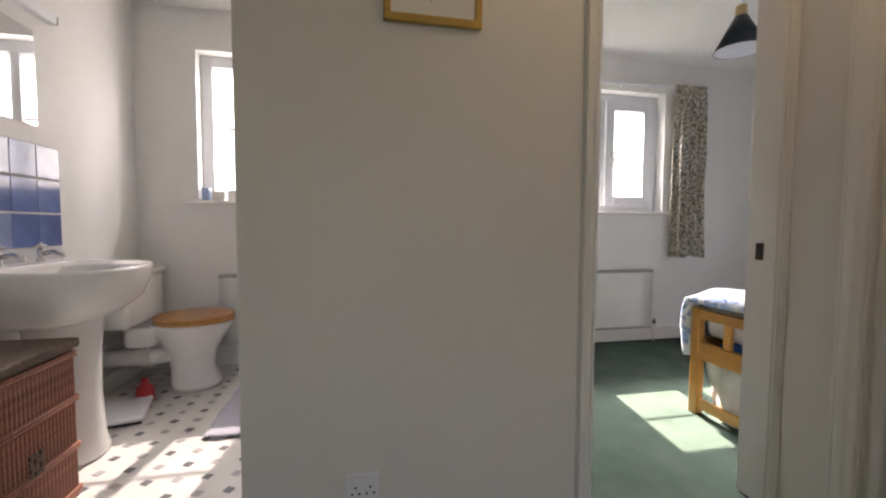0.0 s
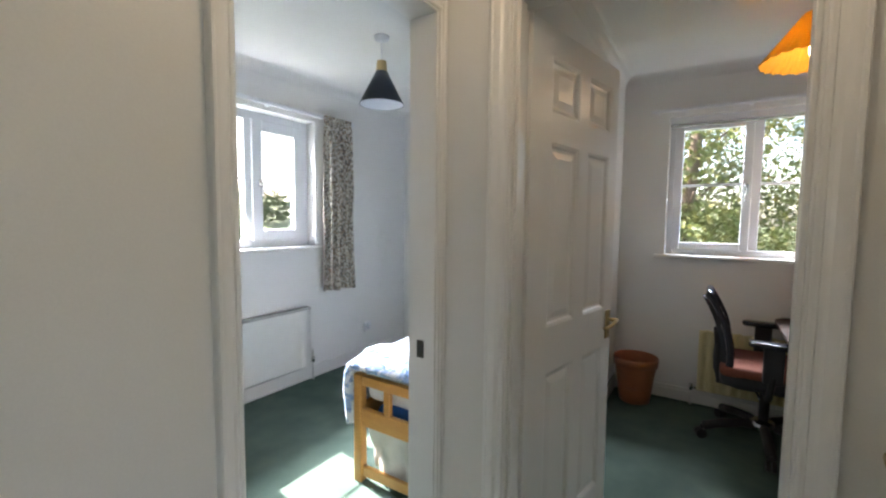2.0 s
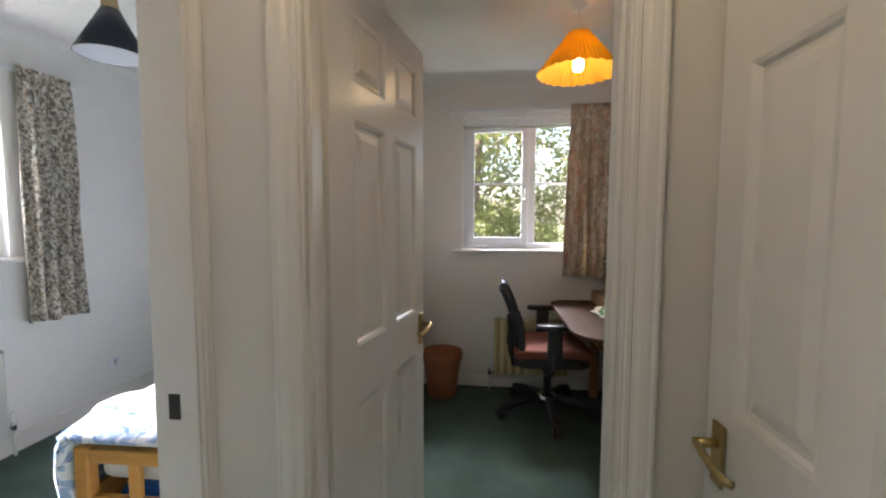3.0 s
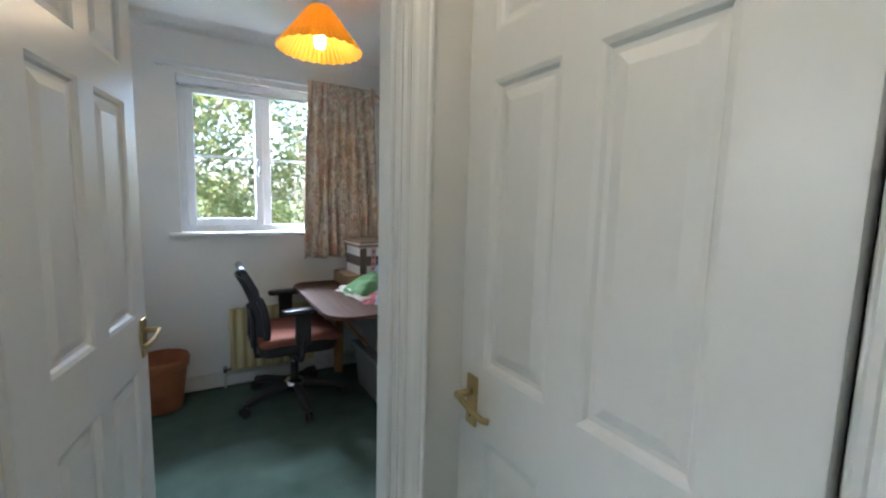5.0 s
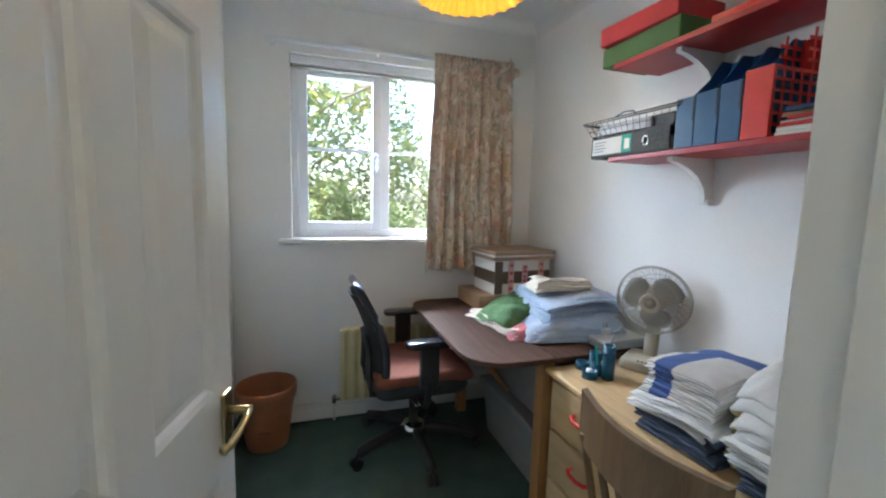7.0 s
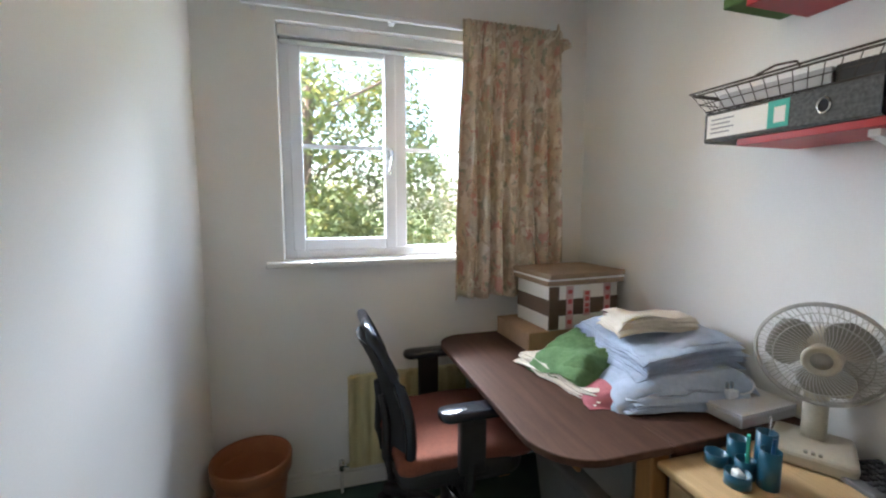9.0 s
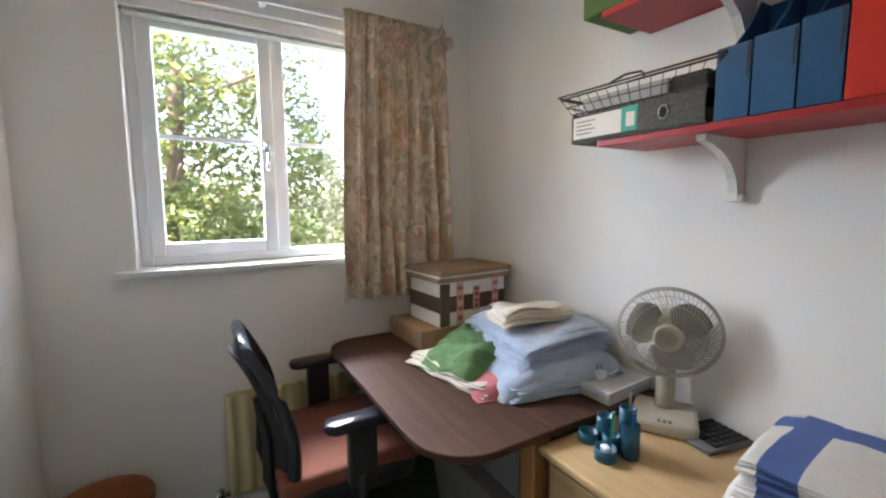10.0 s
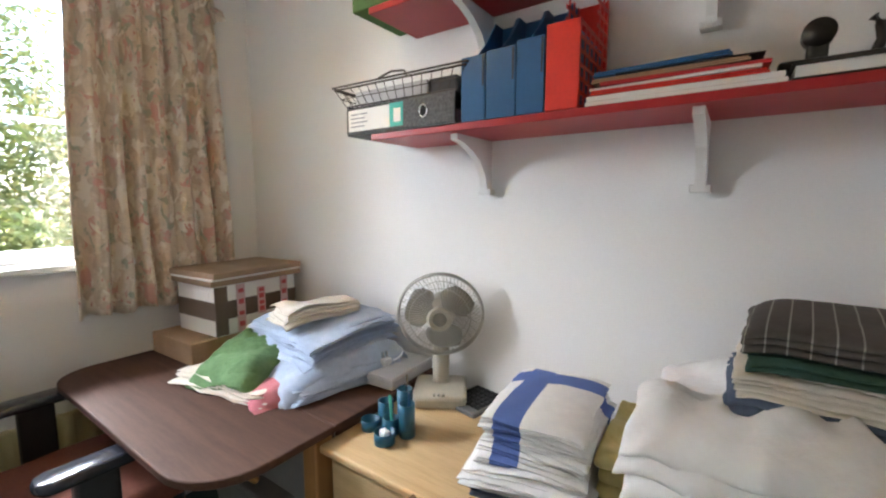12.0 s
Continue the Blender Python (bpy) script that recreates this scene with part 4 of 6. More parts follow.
for k, (a, b) in enumerate(((0.462, 0.645), (0.262, 0.445), (0.06, 0.245))):
    dr = part("drawer", block((2.075, PY1 - 0.022, a), (PX1 - 0.02, PY1 - 0.004, b), 0.005, 2), PINE, pine)
    zc = (a + b) / 2 + 0.02
    bm = bmesh.new()
    tube(bm, [(2.235, PY1 - 0.005, zc), (2.24, PY1 + 0.016, zc), (2.265, PY1 + 0.026, zc), (2.305, PY1 + 0.026, zc), (2.33, PY1 + 0.016, zc), (2.335, PY1 - 0.005, zc)], 0.0075, 8)
    part("handle", bm, REDPL, dr, "red plastic bow handle", True)

# wooden chair tucked under the pine desk
wc = thing("wooden_chair", "brown wooden chair with a curved slatted back tucked under the desk", "chair", pose(1.89, -0.455, 0, 0, 0, 180))
bm = slab(bmesh.new(), rounded(-0.20, -0.20, 0.20, 0.20, (0.06, 0.06, 0.03, 0.03)), 0.415, 0.44, 0.006)
part("seat", bm, CHAIRWOOD, wc)
for x, y in ((-0.16, 0.15), (0.16, 0.15), (-0.16, -0.15), (0.16, -0.15)):
    part("leg", rod(bmesh.new(), (x * 1.1, y * 1.1, 0.0), (x, y, 0.416), 0.015, 0.019), CHAIRWOOD, wc)
bm = bmesh.new()
pts = [(-0.22 + 0.44 * i / 12, -0.19 - 0.045 * math.sin(math.pi * i / 12)) for i in range(13)]
for (xa, ya), (xb, yb) in zip(pts, pts[1:]):
    za, zb = (0.790 + 0.008 * (2 * abs(i / 12 - 0.5)) ** 2 for i in (pts.index((xa, ya)), pts.index((xb, yb))))
    q = [bm.verts.new(p) for p in ((xa, ya, za - 0.15), (xb, yb, zb - 0.15), (xb, yb, zb), (xa, ya, za), (xa, ya - 0.02, za - 0.15), (xb, yb - 0.02, zb - 0.15), (xb, yb - 0.02, zb), (xa, ya - 0.02, za))]
    for f in ((0, 1, 2, 3), (7, 6, 5, 4), (3, 2, 6, 7), (4, 5, 1, 0)):
        bm.faces.new([q[k] for k in f])
bmesh.ops.remove_doubles(bm, verts=bm.verts, dist=1e-5)
part("back_rail", bm, CHAIRWOOD, wc)
for i in range(6):
    x = -0.19 + 0.38 * i / 5
    part("back_slat", rod(bmesh.new(), (x * 0.9, -0.175, 0.43), (x, -0.215 - 0.03 * (1 - abs(x) / 0.2), 0.68), 0.011, None, 8), CHAIRWOOD, wc)

# ---------------------------------------------------------------- office chair
oc = thing("office_chair", "black mesh office chair with a rust red seat and arms", "chair", pose(3.205, -0.03, 0, 0, 0, 0))
bm = bmesh.new()
lathe(bm, [(0.035, 0.085), (0.068, 0.09), (0.072, 0.128), (0.05, 0.146), (0.03, 0.148)], 20)
part("hub", bm, CHROME, oc, "chrome hub", True)
for k in range(5):
    a = radians(72 * k + 38)
    c, s = math.cos(a), math.sin(a)
    bm = bmesh.new()
    tube(bm, [(0.03 * c, 0.03 * s, 0.112), (0.12 * c, 0.12 * s, 0.116), (0.24 * c, 0.24 * s, 0.098), (0.325 * c, 0.325 * s, 0.075)], 0.027, 8)
    foot = part("base_arm", bm, BLACK, oc, "", True)
    bm = bmesh.new()
    rod(bm, (0.33 * c, 0.33 * s, 0.06), (0.33 * c, 0.33 * s, 0.082), 0.009)
    for d in (-0.014, 0.014):
        rod(bm, (0.335 * c - s * (d - 0.009), 0.335 * s + c * (d - 0.009), 0.029), (0.335 * c - s * (d + 0.009), 0.335 * s + c * (d + 0.009), 0.029), 0.029, None, 14)
    part("caster", bm, BLACK, foot, "twin-wheel black caster")
part("gas_column", rod(bmesh.new(), (0, 0, 0.145), (0, 0, 0.37), 0.026), BLACK, oc, "", True)
part("mechanism", block((-0.10, -0.13, 0.335), (0.10, 0.16, 0.405), 0.012, 2), BLACK, oc)
bm = bmesh.new()
tube(bm, [(-0.09, 0.06, 0.36), (-0.20, 0.05, 0.355), (-0.24, 0.045, 0.35)], 0.006, 8)
part("adjust_lever", bm, CHROME, oc, "", True)
bm = slab(bmesh.new(), rounded(-0.245, -0.24, 0.245, 0.235, (0.10, 0.10, 0.07, 0.07)), 0.385, 0.468, 0.025)
part("seat_pan", bm, BLACK, oc)
bm = bmesh.new()
cloth_slab(bm, 0.49, 0.48, 0.445, 0.062, 2, 0.002)
part("seat", bm, SEAT, oc, "rust red cloth seat", True)


def back_curve(v):
    """Backrest line: depth and height from foot (0) to head (1)."""
    return 0.205 + 0.075 * v - 0.05 * math.sin(math.pi * v) + 0.03 * v * v, 0.40 + 0.51 * v


bm = bmesh.new()
rows = []
for j in range(15):
    v = 0.08 + 0.84 * j / 14
    y, z = back_curve(v)
    w = 0.205 + 0.03 * math.sin(math.pi * min(1, v * 1.1)) - 0.035 * v
    rows.append([bm.verts.new((w * (i / 10 * 2 - 1), y + 0.05 * (1 - (i / 10 * 2 - 1) ** 2), z)) for i in range(11)])
for a, b in zip(rows, rows[1:]):
    for i in range(10):
        bm.faces.new((a[i], a[i + 1], b[i + 1], b[i]))
mp = part("back_mesh", bm, MESH, oc, "black mesh back", True)
mp.modifiers.new("thick", "SOLIDIFY").thickness = 0.006
bm = bmesh.new()
loop = []
for s in (1, -1):
    vs = [0.04 + 0.94 * i / 12 for i in range(13)]
    for v in (vs if s == 1 else vs[::-1]):
        y, z = back_curve(v)
        w = 0.21 + 0.03 * math.sin(math.pi * min(1, v * 1.1)) - 0.035 * v
        loop.append((s * w, y, z))
tube(bm, loop, 0.020, 8, True)
part("back_frame", bm, SHINY, oc, "shiny black back frame", True)
bm = bmesh.new()
tube(bm, [(-0.10, 0.16, 0.36), (-0.10, 0.24, 0.37), (-0.10, 0.255, 0.45), (-0.09, 0.25, 0.58), (-0.06, 0.26, 0.66)], 0.016, 8)
tube(bm, [(0.10, 0.16, 0.36), (0.10, 0.24, 0.37), (0.10, 0.255, 0.45), (0.09, 0.25, 0.58), (0.06, 0.26, 0.66)], 0.016, 8)
part("back_support", bm, BLACK, oc, "", True)
for s in (-1, 1):
    x = s * 0.285
    bm = bmesh.new()
    tube(bm, [(s * 0.18, 0.02, 0.375), (x, 0.015, 0.375), (x + s * 0.01, 0.01, 0.41), (x + s * 0.005, 0.0, 0.50)], 0.019, 8)
    box(bm, (x - 0.018, -0.045, 0.46), (x + 0.022, 0.045, 0.655), 0.008, 2)
    up = part("arm_post", bm, BLACK, oc)
    bm = bmesh.new()
    slab(bm, rounded(x - 0.042, -0.135, x + 0.042, 0.115, (0.04, 0.04, 0.038, 0.038)), 0.655, 0.686, 0.011)
    part("arm_pad", bm, SHINY, up, "shiny black arm pad", True)

# ---------------------------------------------------------------- waste bin
tb = thing("waste_bin", "terracotta plastic plant-pot waste bin on the carpet", "bin", pose(3.445, 0.715, 0.0))
bm = bmesh.new()
lathe(bm, [(0.098, 0.0), (0.104, 0.004), (0.112, 0.05), (0.114, 0.055), (0.114, 0.075), (0.138, 0.265), (0.140, 0.270), (0.150, 0.272), (0.154, 0.325), (0.150, 0.335), (0.146, 0.325), (0.140, 0.27), (0.104, 0.02), (0.03, 0.015)], 40)
part("pot", bm, TERRA, tb, "", True)
bm = bmesh.new()
box(bm, (-0.142, -0.035, 0.12), (-0.119, 0.035, 0.126), 0.002)
box(bm, (-0.138, -0.02, 0.110), (-0.117, 0.02, 0.116), 0.002)
part("moulded_mark", bm, TERRA, tb)

# ---------------------------------------------------------------- shelves
def shelf(name, label, z):
    s = thing(name, label, "shelf", pose(0, 0, z), "red wall shelves")
    part("board", block((1.40, SHELF_Y + 0.001, -0.019), (2.602, -0.675, 0.0), 0.002), RED, s)
    for x in (2.318, 1.747):
        bm = bmesh.new()
        prof = [(0.0, -0.0195), (0.20, -0.0195), (0.20, -0.035), (0.165, -0.042), (0.12, -0.058), (0.075, -0.085), (0.045, -0.125), (0.034, -0.16), (0.034, -0.175), (0.0, -0.175)]
        vs = [[bm.verts.new((x + d, SHELF_Y + y, zz)) for y, zz in prof] for d in (-0.011, 0.011)]
        n = len(prof)
        bm.faces.new(vs[0])
        bm.faces.new(vs[1][::-1])
        for i in range(n):
            bm.faces.new((vs[0][i], vs[1][i], vs[1][(i + 1) % n], vs[0][(i + 1) % n]))
        b = part("bracket", bm, GLOSS, s, "white painted curved bracket")
        part("foot", block((x - 0.022, SHELF_Y, -0.184), (x + 0.022, SHELF_Y + 0.030, -0.165), 0.002), GLOSS, b)
    return s


shelf("wall_shelf", "red painted shelf on white brackets holding files", 1.514)
shelf("wall_shelf", "upper red painted shelf on white brackets", 1.878)
SZ = 1.514
# lever arch file lying on its back edge
lf = thing("lever_arch_file", "grey marbled lever arch file lying on the shelf", "file", pose(2.288, -0.668, SZ, 0, 0, 0))
part("cover", block((0, -0.225, 0.0), (0.41, -0.002, 0.005), 0.001), GREYBOARD, lf)
part("cover", block((0, -0.225, 0.080), (0.41, -0.002, 0.085), 0.001), GREYBOARD, lf)
part("spine", block((0.003, -0.005, 0.005), (0.41, 0.0, 0.080), 0.001), GREYBOARD, lf)
part("page_block", block((0.06, -0.215, 0.0055), (0.39, -0.03, 0.06)), PAPER, lf)
lab = part("label", block((0.225, -0.0002, 0.012), (0.40, 0.0012, 0.076)), PAPER, lf, "white paper label with faint print")
for k in range(4):
    part("print_line", block((0.33 - 0.012 * (k % 2), 0.0011, 0.024 + 0.012 * k), (0.388, 0.0017, 0.028 + 0.012 * k)), INK, lab)
st = part("sticker", block((0.178, -0.0002, 0.012), (0.228, 0.0016, 0.078)), MINT, lf, "teal sticker")
part("sticker_panel", block((0.186, 0.0015, 0.024), (0.212, 0.0022, 0.062)), PAPER, st)
bm = bmesh.new()
tube(bm, [(0.105 + 0.013 * math.cos(2 * math.pi * k / 20), 0.0015, 0.043 + 0.017 * math.sin(2 * math.pi * k / 20)) for k in range(20)], 0.003, 6, True)
part("finger_ring", bm, CHROME, lf, "metal finger ring", True)
part("finger_hole", rod(bmesh.new(), (0.105, -0.003, 0.043), (0.105, 0.0016, 0.043), 0.0125), MESH, lf)

# wire basket on the file
wb = thing("wire_basket", "dark wire letter tray with papers, on the file", "basket", pose(2.50, -0.785, SZ + 0.086, 0, 0, 2))
bm = bmesh.new()
W2, D2, H2 = 0.235, 0.125, 0.075
def ring(k, z):
    return [(sx * k * W2, sy * (k * D2), z) for sx, sy in ((-1, -1), (1, -1), (1, 1), (-1, 1))]
for k, z, r in ((0.86, 0.004, 0.0025), (0.93, 0.028, 0.0015), (1.0, 0.055, 0.003), (1.03, 0.062, 0.003)):
    p = ring(k, z)
    for a, b in zip(p, p[1:] + p[:1]):
        rod(bm, a, b, r, None, 6)
for i in range(15):
    x = (i / 14 * 2 - 1) * W2
    for sy in (-1, 1):
        rod(bm, (0.86 * x, sy * 0.86 * D2, 0.004), (x, sy * D2, 0.055), 0.0012, None, 5)
    rod(bm, (0.86 * x, -0.86 * D2, 0.004), (0.86 * x, 0.86 * D2, 0.004), 0.0012, None, 5)
for i in range(8):
    y = (i / 7 * 2 - 1) * D2
    for sx in (-1, 1):
        rod(bm, (sx * 0.86 * W2, 0.86 * y, 0.004), (sx * W2, y, 0.055), 0.0012, None, 5)
tube(bm, [(-0.05, D2, 0.058), (-0.045, D2 + 0.006, 0.070), (0.0, D2 + 0.008, 0.074), (0.05, D2 + 0.004, 0.064)], 0.003, 6)
part("wire_frame", bm, WIRE, wb)
part("paper_bundle", block((-0.10, -0.085, 0.008), (0.17, 0.10, 0.046), 0.002), PALEINSET, wb, "stack of papers")
part("dark_packet", block((-0.19, -0.08, 0.008), (-0.10, 0.09, 0.048), 0.003), BLACK, wb)


def magazine_file(x0, x1, mat, label, low, group="magazine files on the shelf", grid=False):
    """An upright file box, low at the front and tall at the back."""
    f = thing("magazine_file", label, "file box", pose(x0, -0.672, SZ), group)
    w, D, hb, t = x1 - x0 - 0.003, 0.225, 0.30, 0.003
    part("front", block((0, -t, 0), (w, 0, low), 0.001), mat, f)
    part("back", block((0, -D, 0), (w, -D + t, hb), 0.001), mat, f)
    part("base", block((t, -D + t, 0), (w - t, -t, t)), mat, f)
    for x in (0, w - t):
        if grid:
            bars = [((x, -D + t, z - 0.004), (x + t, -t if z < low else -D * 0.55, z + 0.004)) for z in (0.005 + k * (low - 0.01) / 6 for k in range(10)) if z < hb]
            bars += [((x + 0.0003, y - 0.004, 0.001), (x + t - 0.0003, y + 0.004, hb if k > 3 else low)) for k, y in enumerate(-t - 0.004 - k * (D - 0.016) / 6 for k in range(7))]
            for lo, hi in bars:
                part("lattice_bar", block(lo, hi), mat, f)
            continue
        bm = bmesh.new()
        prof = [(-t, 0.001), (-t, low), (-0.06, low + 0.012), (-0.13, low + 0.075), (-D * 0.8, hb), (-D + t, hb), (-D + t, 0.001)]
        vs = [[bm.verts.new((x + d, y, z)) for y, z in prof] for d in (0, t)]
        n = len(prof)
        bm.faces.new(vs[0])
        bm.faces.new(vs[1][::-1])
        for i in range(n):
            bm.faces.new((vs[0][i], vs[1][i], vs[1][(i + 1) % n], vs[0][(i + 1) % n]))
        part("side", bm, mat, f)
    if not grid:
        part("slot", block((0.004, -0.0005, low * 0.52), (0.008, 0.001, low - 0.004)), BLACK, f)
    part("paper_filling", block((0.010, -D + 0.02, t), (w - 0.010, -0.03, low * 0.93)), PAPER if not grid else BLUEPL, f, "papers inside")
    return f


magazine_file(2.204, 2.277, BLUEPL, "blue plastic magazine file on the shelf", 0.158)
magazine_file(2.123, 2.204, BLUEPL, "blue plastic magazine file on the shelf", 0.162)
magazine_file(2.051, 2.123, BLUEPL, "blue plastic magazine file on the shelf", 0.170)
magazine_file(1.972, 2.051, REDPL, "red plastic magazine file with a lattice side", 0.188, grid=True)

# papers and folders lying on the shelf
z = SZ
for k, (mat, lab, w, h, dx, rz) in enumerate(((PAPER, "stack of white papers on the shelf", 0.345, 0.022, 0.0, 1), (REDPL, "pink-red document folder on the papers", 0.31, 0.010, 0.01, 2), (PAPER, "thin white folder on the pile", 0.30, 0.006, 0.012, -1), (REDBOX, "red folder on the pile", 0.29, 0.008, 0.0, 3), (CARD, "orange-brown folder on the pile", 0.28, 0.009, 0.02, 0), (BLACK, "black plastic folder on the pile", 0.25, 0.004, -0.01, 3), (BLUEPL, "blue document folder on top of the pile", 0.25, 0.010, 0.03, -2))):
    bm = bmesh.new()
    for i in range(2 if h > 0.008 else 1):
        hh = h / (2 if h > 0.008 else 1)
        box(bm, (-w / 2 + 0.004 * i, -0.10, i * hh), (w / 2 - 0.003 * i, 0.10, (i + 1) * hh - 0.0006), 0.001)
    solo("document_folder", bm, mat, lab, "folder", pose(1.79 + dx, -0.785, z, 0, 0, rz), "folders on the shelf")
    z += h + 0.0005
bk = thing("book", "white-edged hardback book lying on the shelf", "book", pose(1.51, -0.775, SZ))
part("page_block", block((-0.10, -0.095, 0.004), (0.098, 0.093, 0.024)), PAPER, bk)
for zz in (0.0, 0.024):
    part("cover", block((-0.103, -0.098, zz), (0.103, 0.098, zz + 0.004), 0.001), DARKMETAL, bk)
td = thing("hole_punch", "dark steel desk tool with round lever arms on the book", "desk tool", pose(1.53, -0.76, SZ + 0.0285))
bm = bmesh.new()
box(bm, (-0.12, -0.03, 0.0), (0.10, 0.03, 0.018), 0.006, 2)
part("base", bm, DARKMETAL, td)
bm = bmesh.new()
rod(bm, (0.045, -0.015, 0.064), (0.045, 0.015, 0.064), 0.024, None, 24)
box(bm, (0.03, -0.012, 0.012), (0.06, 0.012, 0.06), 0.004)
part("wheel", bm, DARKMETAL, td, "", True)
for x in (-0.03, -0.08):
    bm = bmesh.new()
    tube(bm, [(x, 0, 0.015), (x - 0.008, 0, 0.04), (x - 0.004, 0, 0.065), (x + 0.006, 0, 0.078)], 0.008, 8)
    part("prong", bm, DARKMETAL, td, "", True)
# boxes on the upper shelf
UZ = 1.878
solo("card_box", block((-0.19, -0.11, 0), (0.19, 0.11, 0.075), 0.003), GREENBOX, "flat green card box on the upper shelf", "box", pose(2.48, -0.785, UZ))
solo("card_box", block((-0.19, -0.12, 0), (0.17, 0.10, 0.07), 0.003), REDBOX, "flat red card box on the green one", "box", pose(2.49, -0.755, UZ + 0.0755, 0, 0, 3))
solo("document_folder", block((-0.26, -0.10, 0), (0.20, 0.10, 0.02), 0.002), REDPL, "orange-red folder on the upper shelf", "folder", pose(1.98, -0.78, UZ, 0, 0, 1))

# ---------------------------------------------------------------- things on the table
ct = thing("flat_carton", "flat brown cardboard carton on the table", "carton", pose(3.40, -0.66, DZ + 0.0005, 0, 0, 2))
part("carton_body", block((-0.15, -0.215, 0), (0.15, 0.265, 0.082), 0.003), CARD, ct)
part("tape", block((-0.151, -0.03, 0.0815), (0.151, 0.03, 0.0826)), TAPE, ct)
CZ = DZ + 0.083
pb = thing("parcel_box", "white and brown taped cardboard box on the carton", "box", pose(3.38, -0.665, CZ, 0, 0, 4))
part("carton_body", block((-0.13, -0.18, 0), (0.13, 0.18, 0.195), 0.003), PAPER, pb, "white card sides")
bm = bmesh.new()
box(bm, (-0.132, -0.1815, 0.062), (0.132, 0.1815, 0.132), 0.001)
part("wide_tape", bm, TAPE, pb, "brown parcel tape round the middle")
part("corner_tape", block((-0.1335, 0.135, 0.004), (-0.128, 0.1835, 0.19)), TAPE, pb, "brown tape down the corner")
for y, z0, z1 in ((0.085, 0.004, 0.19), (-0.005, 0.055, 0.165), (-0.115, 0.015, 0.192)):
    strip = part("printed_tape", block((-0.1345, y - 0.022, z0), (-0.130, y + 0.012, z1)), PINKTAPE, pb, "clear tape printed in red")
    for k in range(4):
        zz = z0 + (z1 - z0) * (0.1 + 0.24 * k)
        part("print_mark", block((-0.1352, y - 0.016, zz), (-0.1340, y + 0.006, zz + 0.02 - 0.004 * (k % 2))), REDTAPE, strip)
for x in (-0.06, 0.05):
    part("end_mark", block((x - 0.03, 0.179, 0.145), (x + 0.03, 0.1825, 0.172)), PAPER, pb)
zc = CZ + 0.196
for k, (mat, h, w, lab) in enumerate(((CARDLID, 0.02, 0.285, "shallow brown card lid on the box"), (PAPER, 0.008, 0.29, "thin white board on the lid"), (CARDLID, 0.022, 0.30, "worn brown board with a pale edge, on top"))):
    solo("card_board", block((-w / 2, -0.20, 0), (w / 2, 0.20, h), 0.002), mat, lab, "board", pose(3.375, -0.665, zc, 0, 0, 3 + k), "boards on the box")
    zc += h + 0.0008

# heap of linen on the table; low keeps drooping edges on the tabletop
def heap(mat, label, x, y, z, size, layers, seed, turn, sag, rough, spread=0.010, tilt=0.0):
    return folded("folded_cloth", mat, label, (x, y, DZ + z), size, layers, seed, turn, sag, rough, 0.001 - z, spread, tilt)


heap(CREAMCLOTH, "cream folded cloth at the foot of the heap", 2.99, -0.525, 0.001, (0.42, 0.40, 0.036), 5, 11, 8, 0.0, 0.009, 0.014)
heap(BLUECLOTH, "pale blue sheet folded at the foot of the heap", 2.76, -0.655, 0.002, (0.25, 0.42, 0.036), 5, 12, -10, 0.0, 0.005, 0.020)
heap(PINKCLOTH, "rose pink folded cloth in the heap", 2.80, -0.575, 0.036, (0.22, 0.43, 0.012), 2, 13, -14, 0.05, 0.004)
heap(BLUECLOTH, "pale blue towel folded in the heap", 2.775, -0.65, 0.044, (0.27, 0.43, 0.058), 8, 14, -14, 0.05, 0.007, 0.020, -4.0)
heap(GREENCLOTH, "crumpled green cloth draped over the heap", 3.03, -0.515, 0.044, (0.31, 0.36, 0.064), 5, 15, 14, 0.05, 0.022, 0.022, -7.0)
heap(BLUECLOTH, "thick pale blue towel on top of the heap", 2.90, -0.70, 0.104, (0.42, 0.37, 0.086), 11, 16, -7, 0.018, 0.008, 0.020, -4.0)
heap(CREAMCLOTH, "small cream towel folded on top of the heap", 2.87, -0.665, 0.196, (0.16, 0.28, 0.046), 7, 17, -14, 0.010, 0.009, 0.016, -3.0)

# grey tray with a plug and a glass rim
tr = thing("grey_box", "pale grey plastic box beside the linen on the table", "box", pose(2.625, -0.775, DZ + 0.0005, 0, 0, 3))
part("tray_body", block((-0.10, -0.115, 0), (0.10, 0.115, 0.032), 0.006, 2), plain("pale grey plastic", (0.50, 0.50, 0.52), 0.4), tr)
part("lid", block((-0.10, -0.115, 0.0325), (0.10, 0.115, 0.040), 0.004, 2), plain("light grey plastic", (0.58, 0.58, 0.60), 0.35), tr)
ob = thing("plug", "white mains plug with a loop of cable", "plug", pose(2.62, -0.74, DZ + 0.041))
part("plug_body", block((-0.018, -0.02, 0), (0.018, 0.02, 0.026), 0.006, 2), UPVC, ob)
for y in (-0.009, 0.009):
    part("pin", block((-0.004, y - 0.002, 0.026), (0.004, y + 0.002, 0.046)), CHROME, ob)
bm = bmesh.new()
tube(bm, [(0.018 + 0.05 * math.sin(t), 0.03 * math.cos(t) - 0.05, 0.006 + 0.022 * (1 - math.cos(t))) for t in [2 * math.pi * i / 24 for i in range(24)]], 0.003, 6, True)
part("cable", bm, UPVC, ob, "", True)

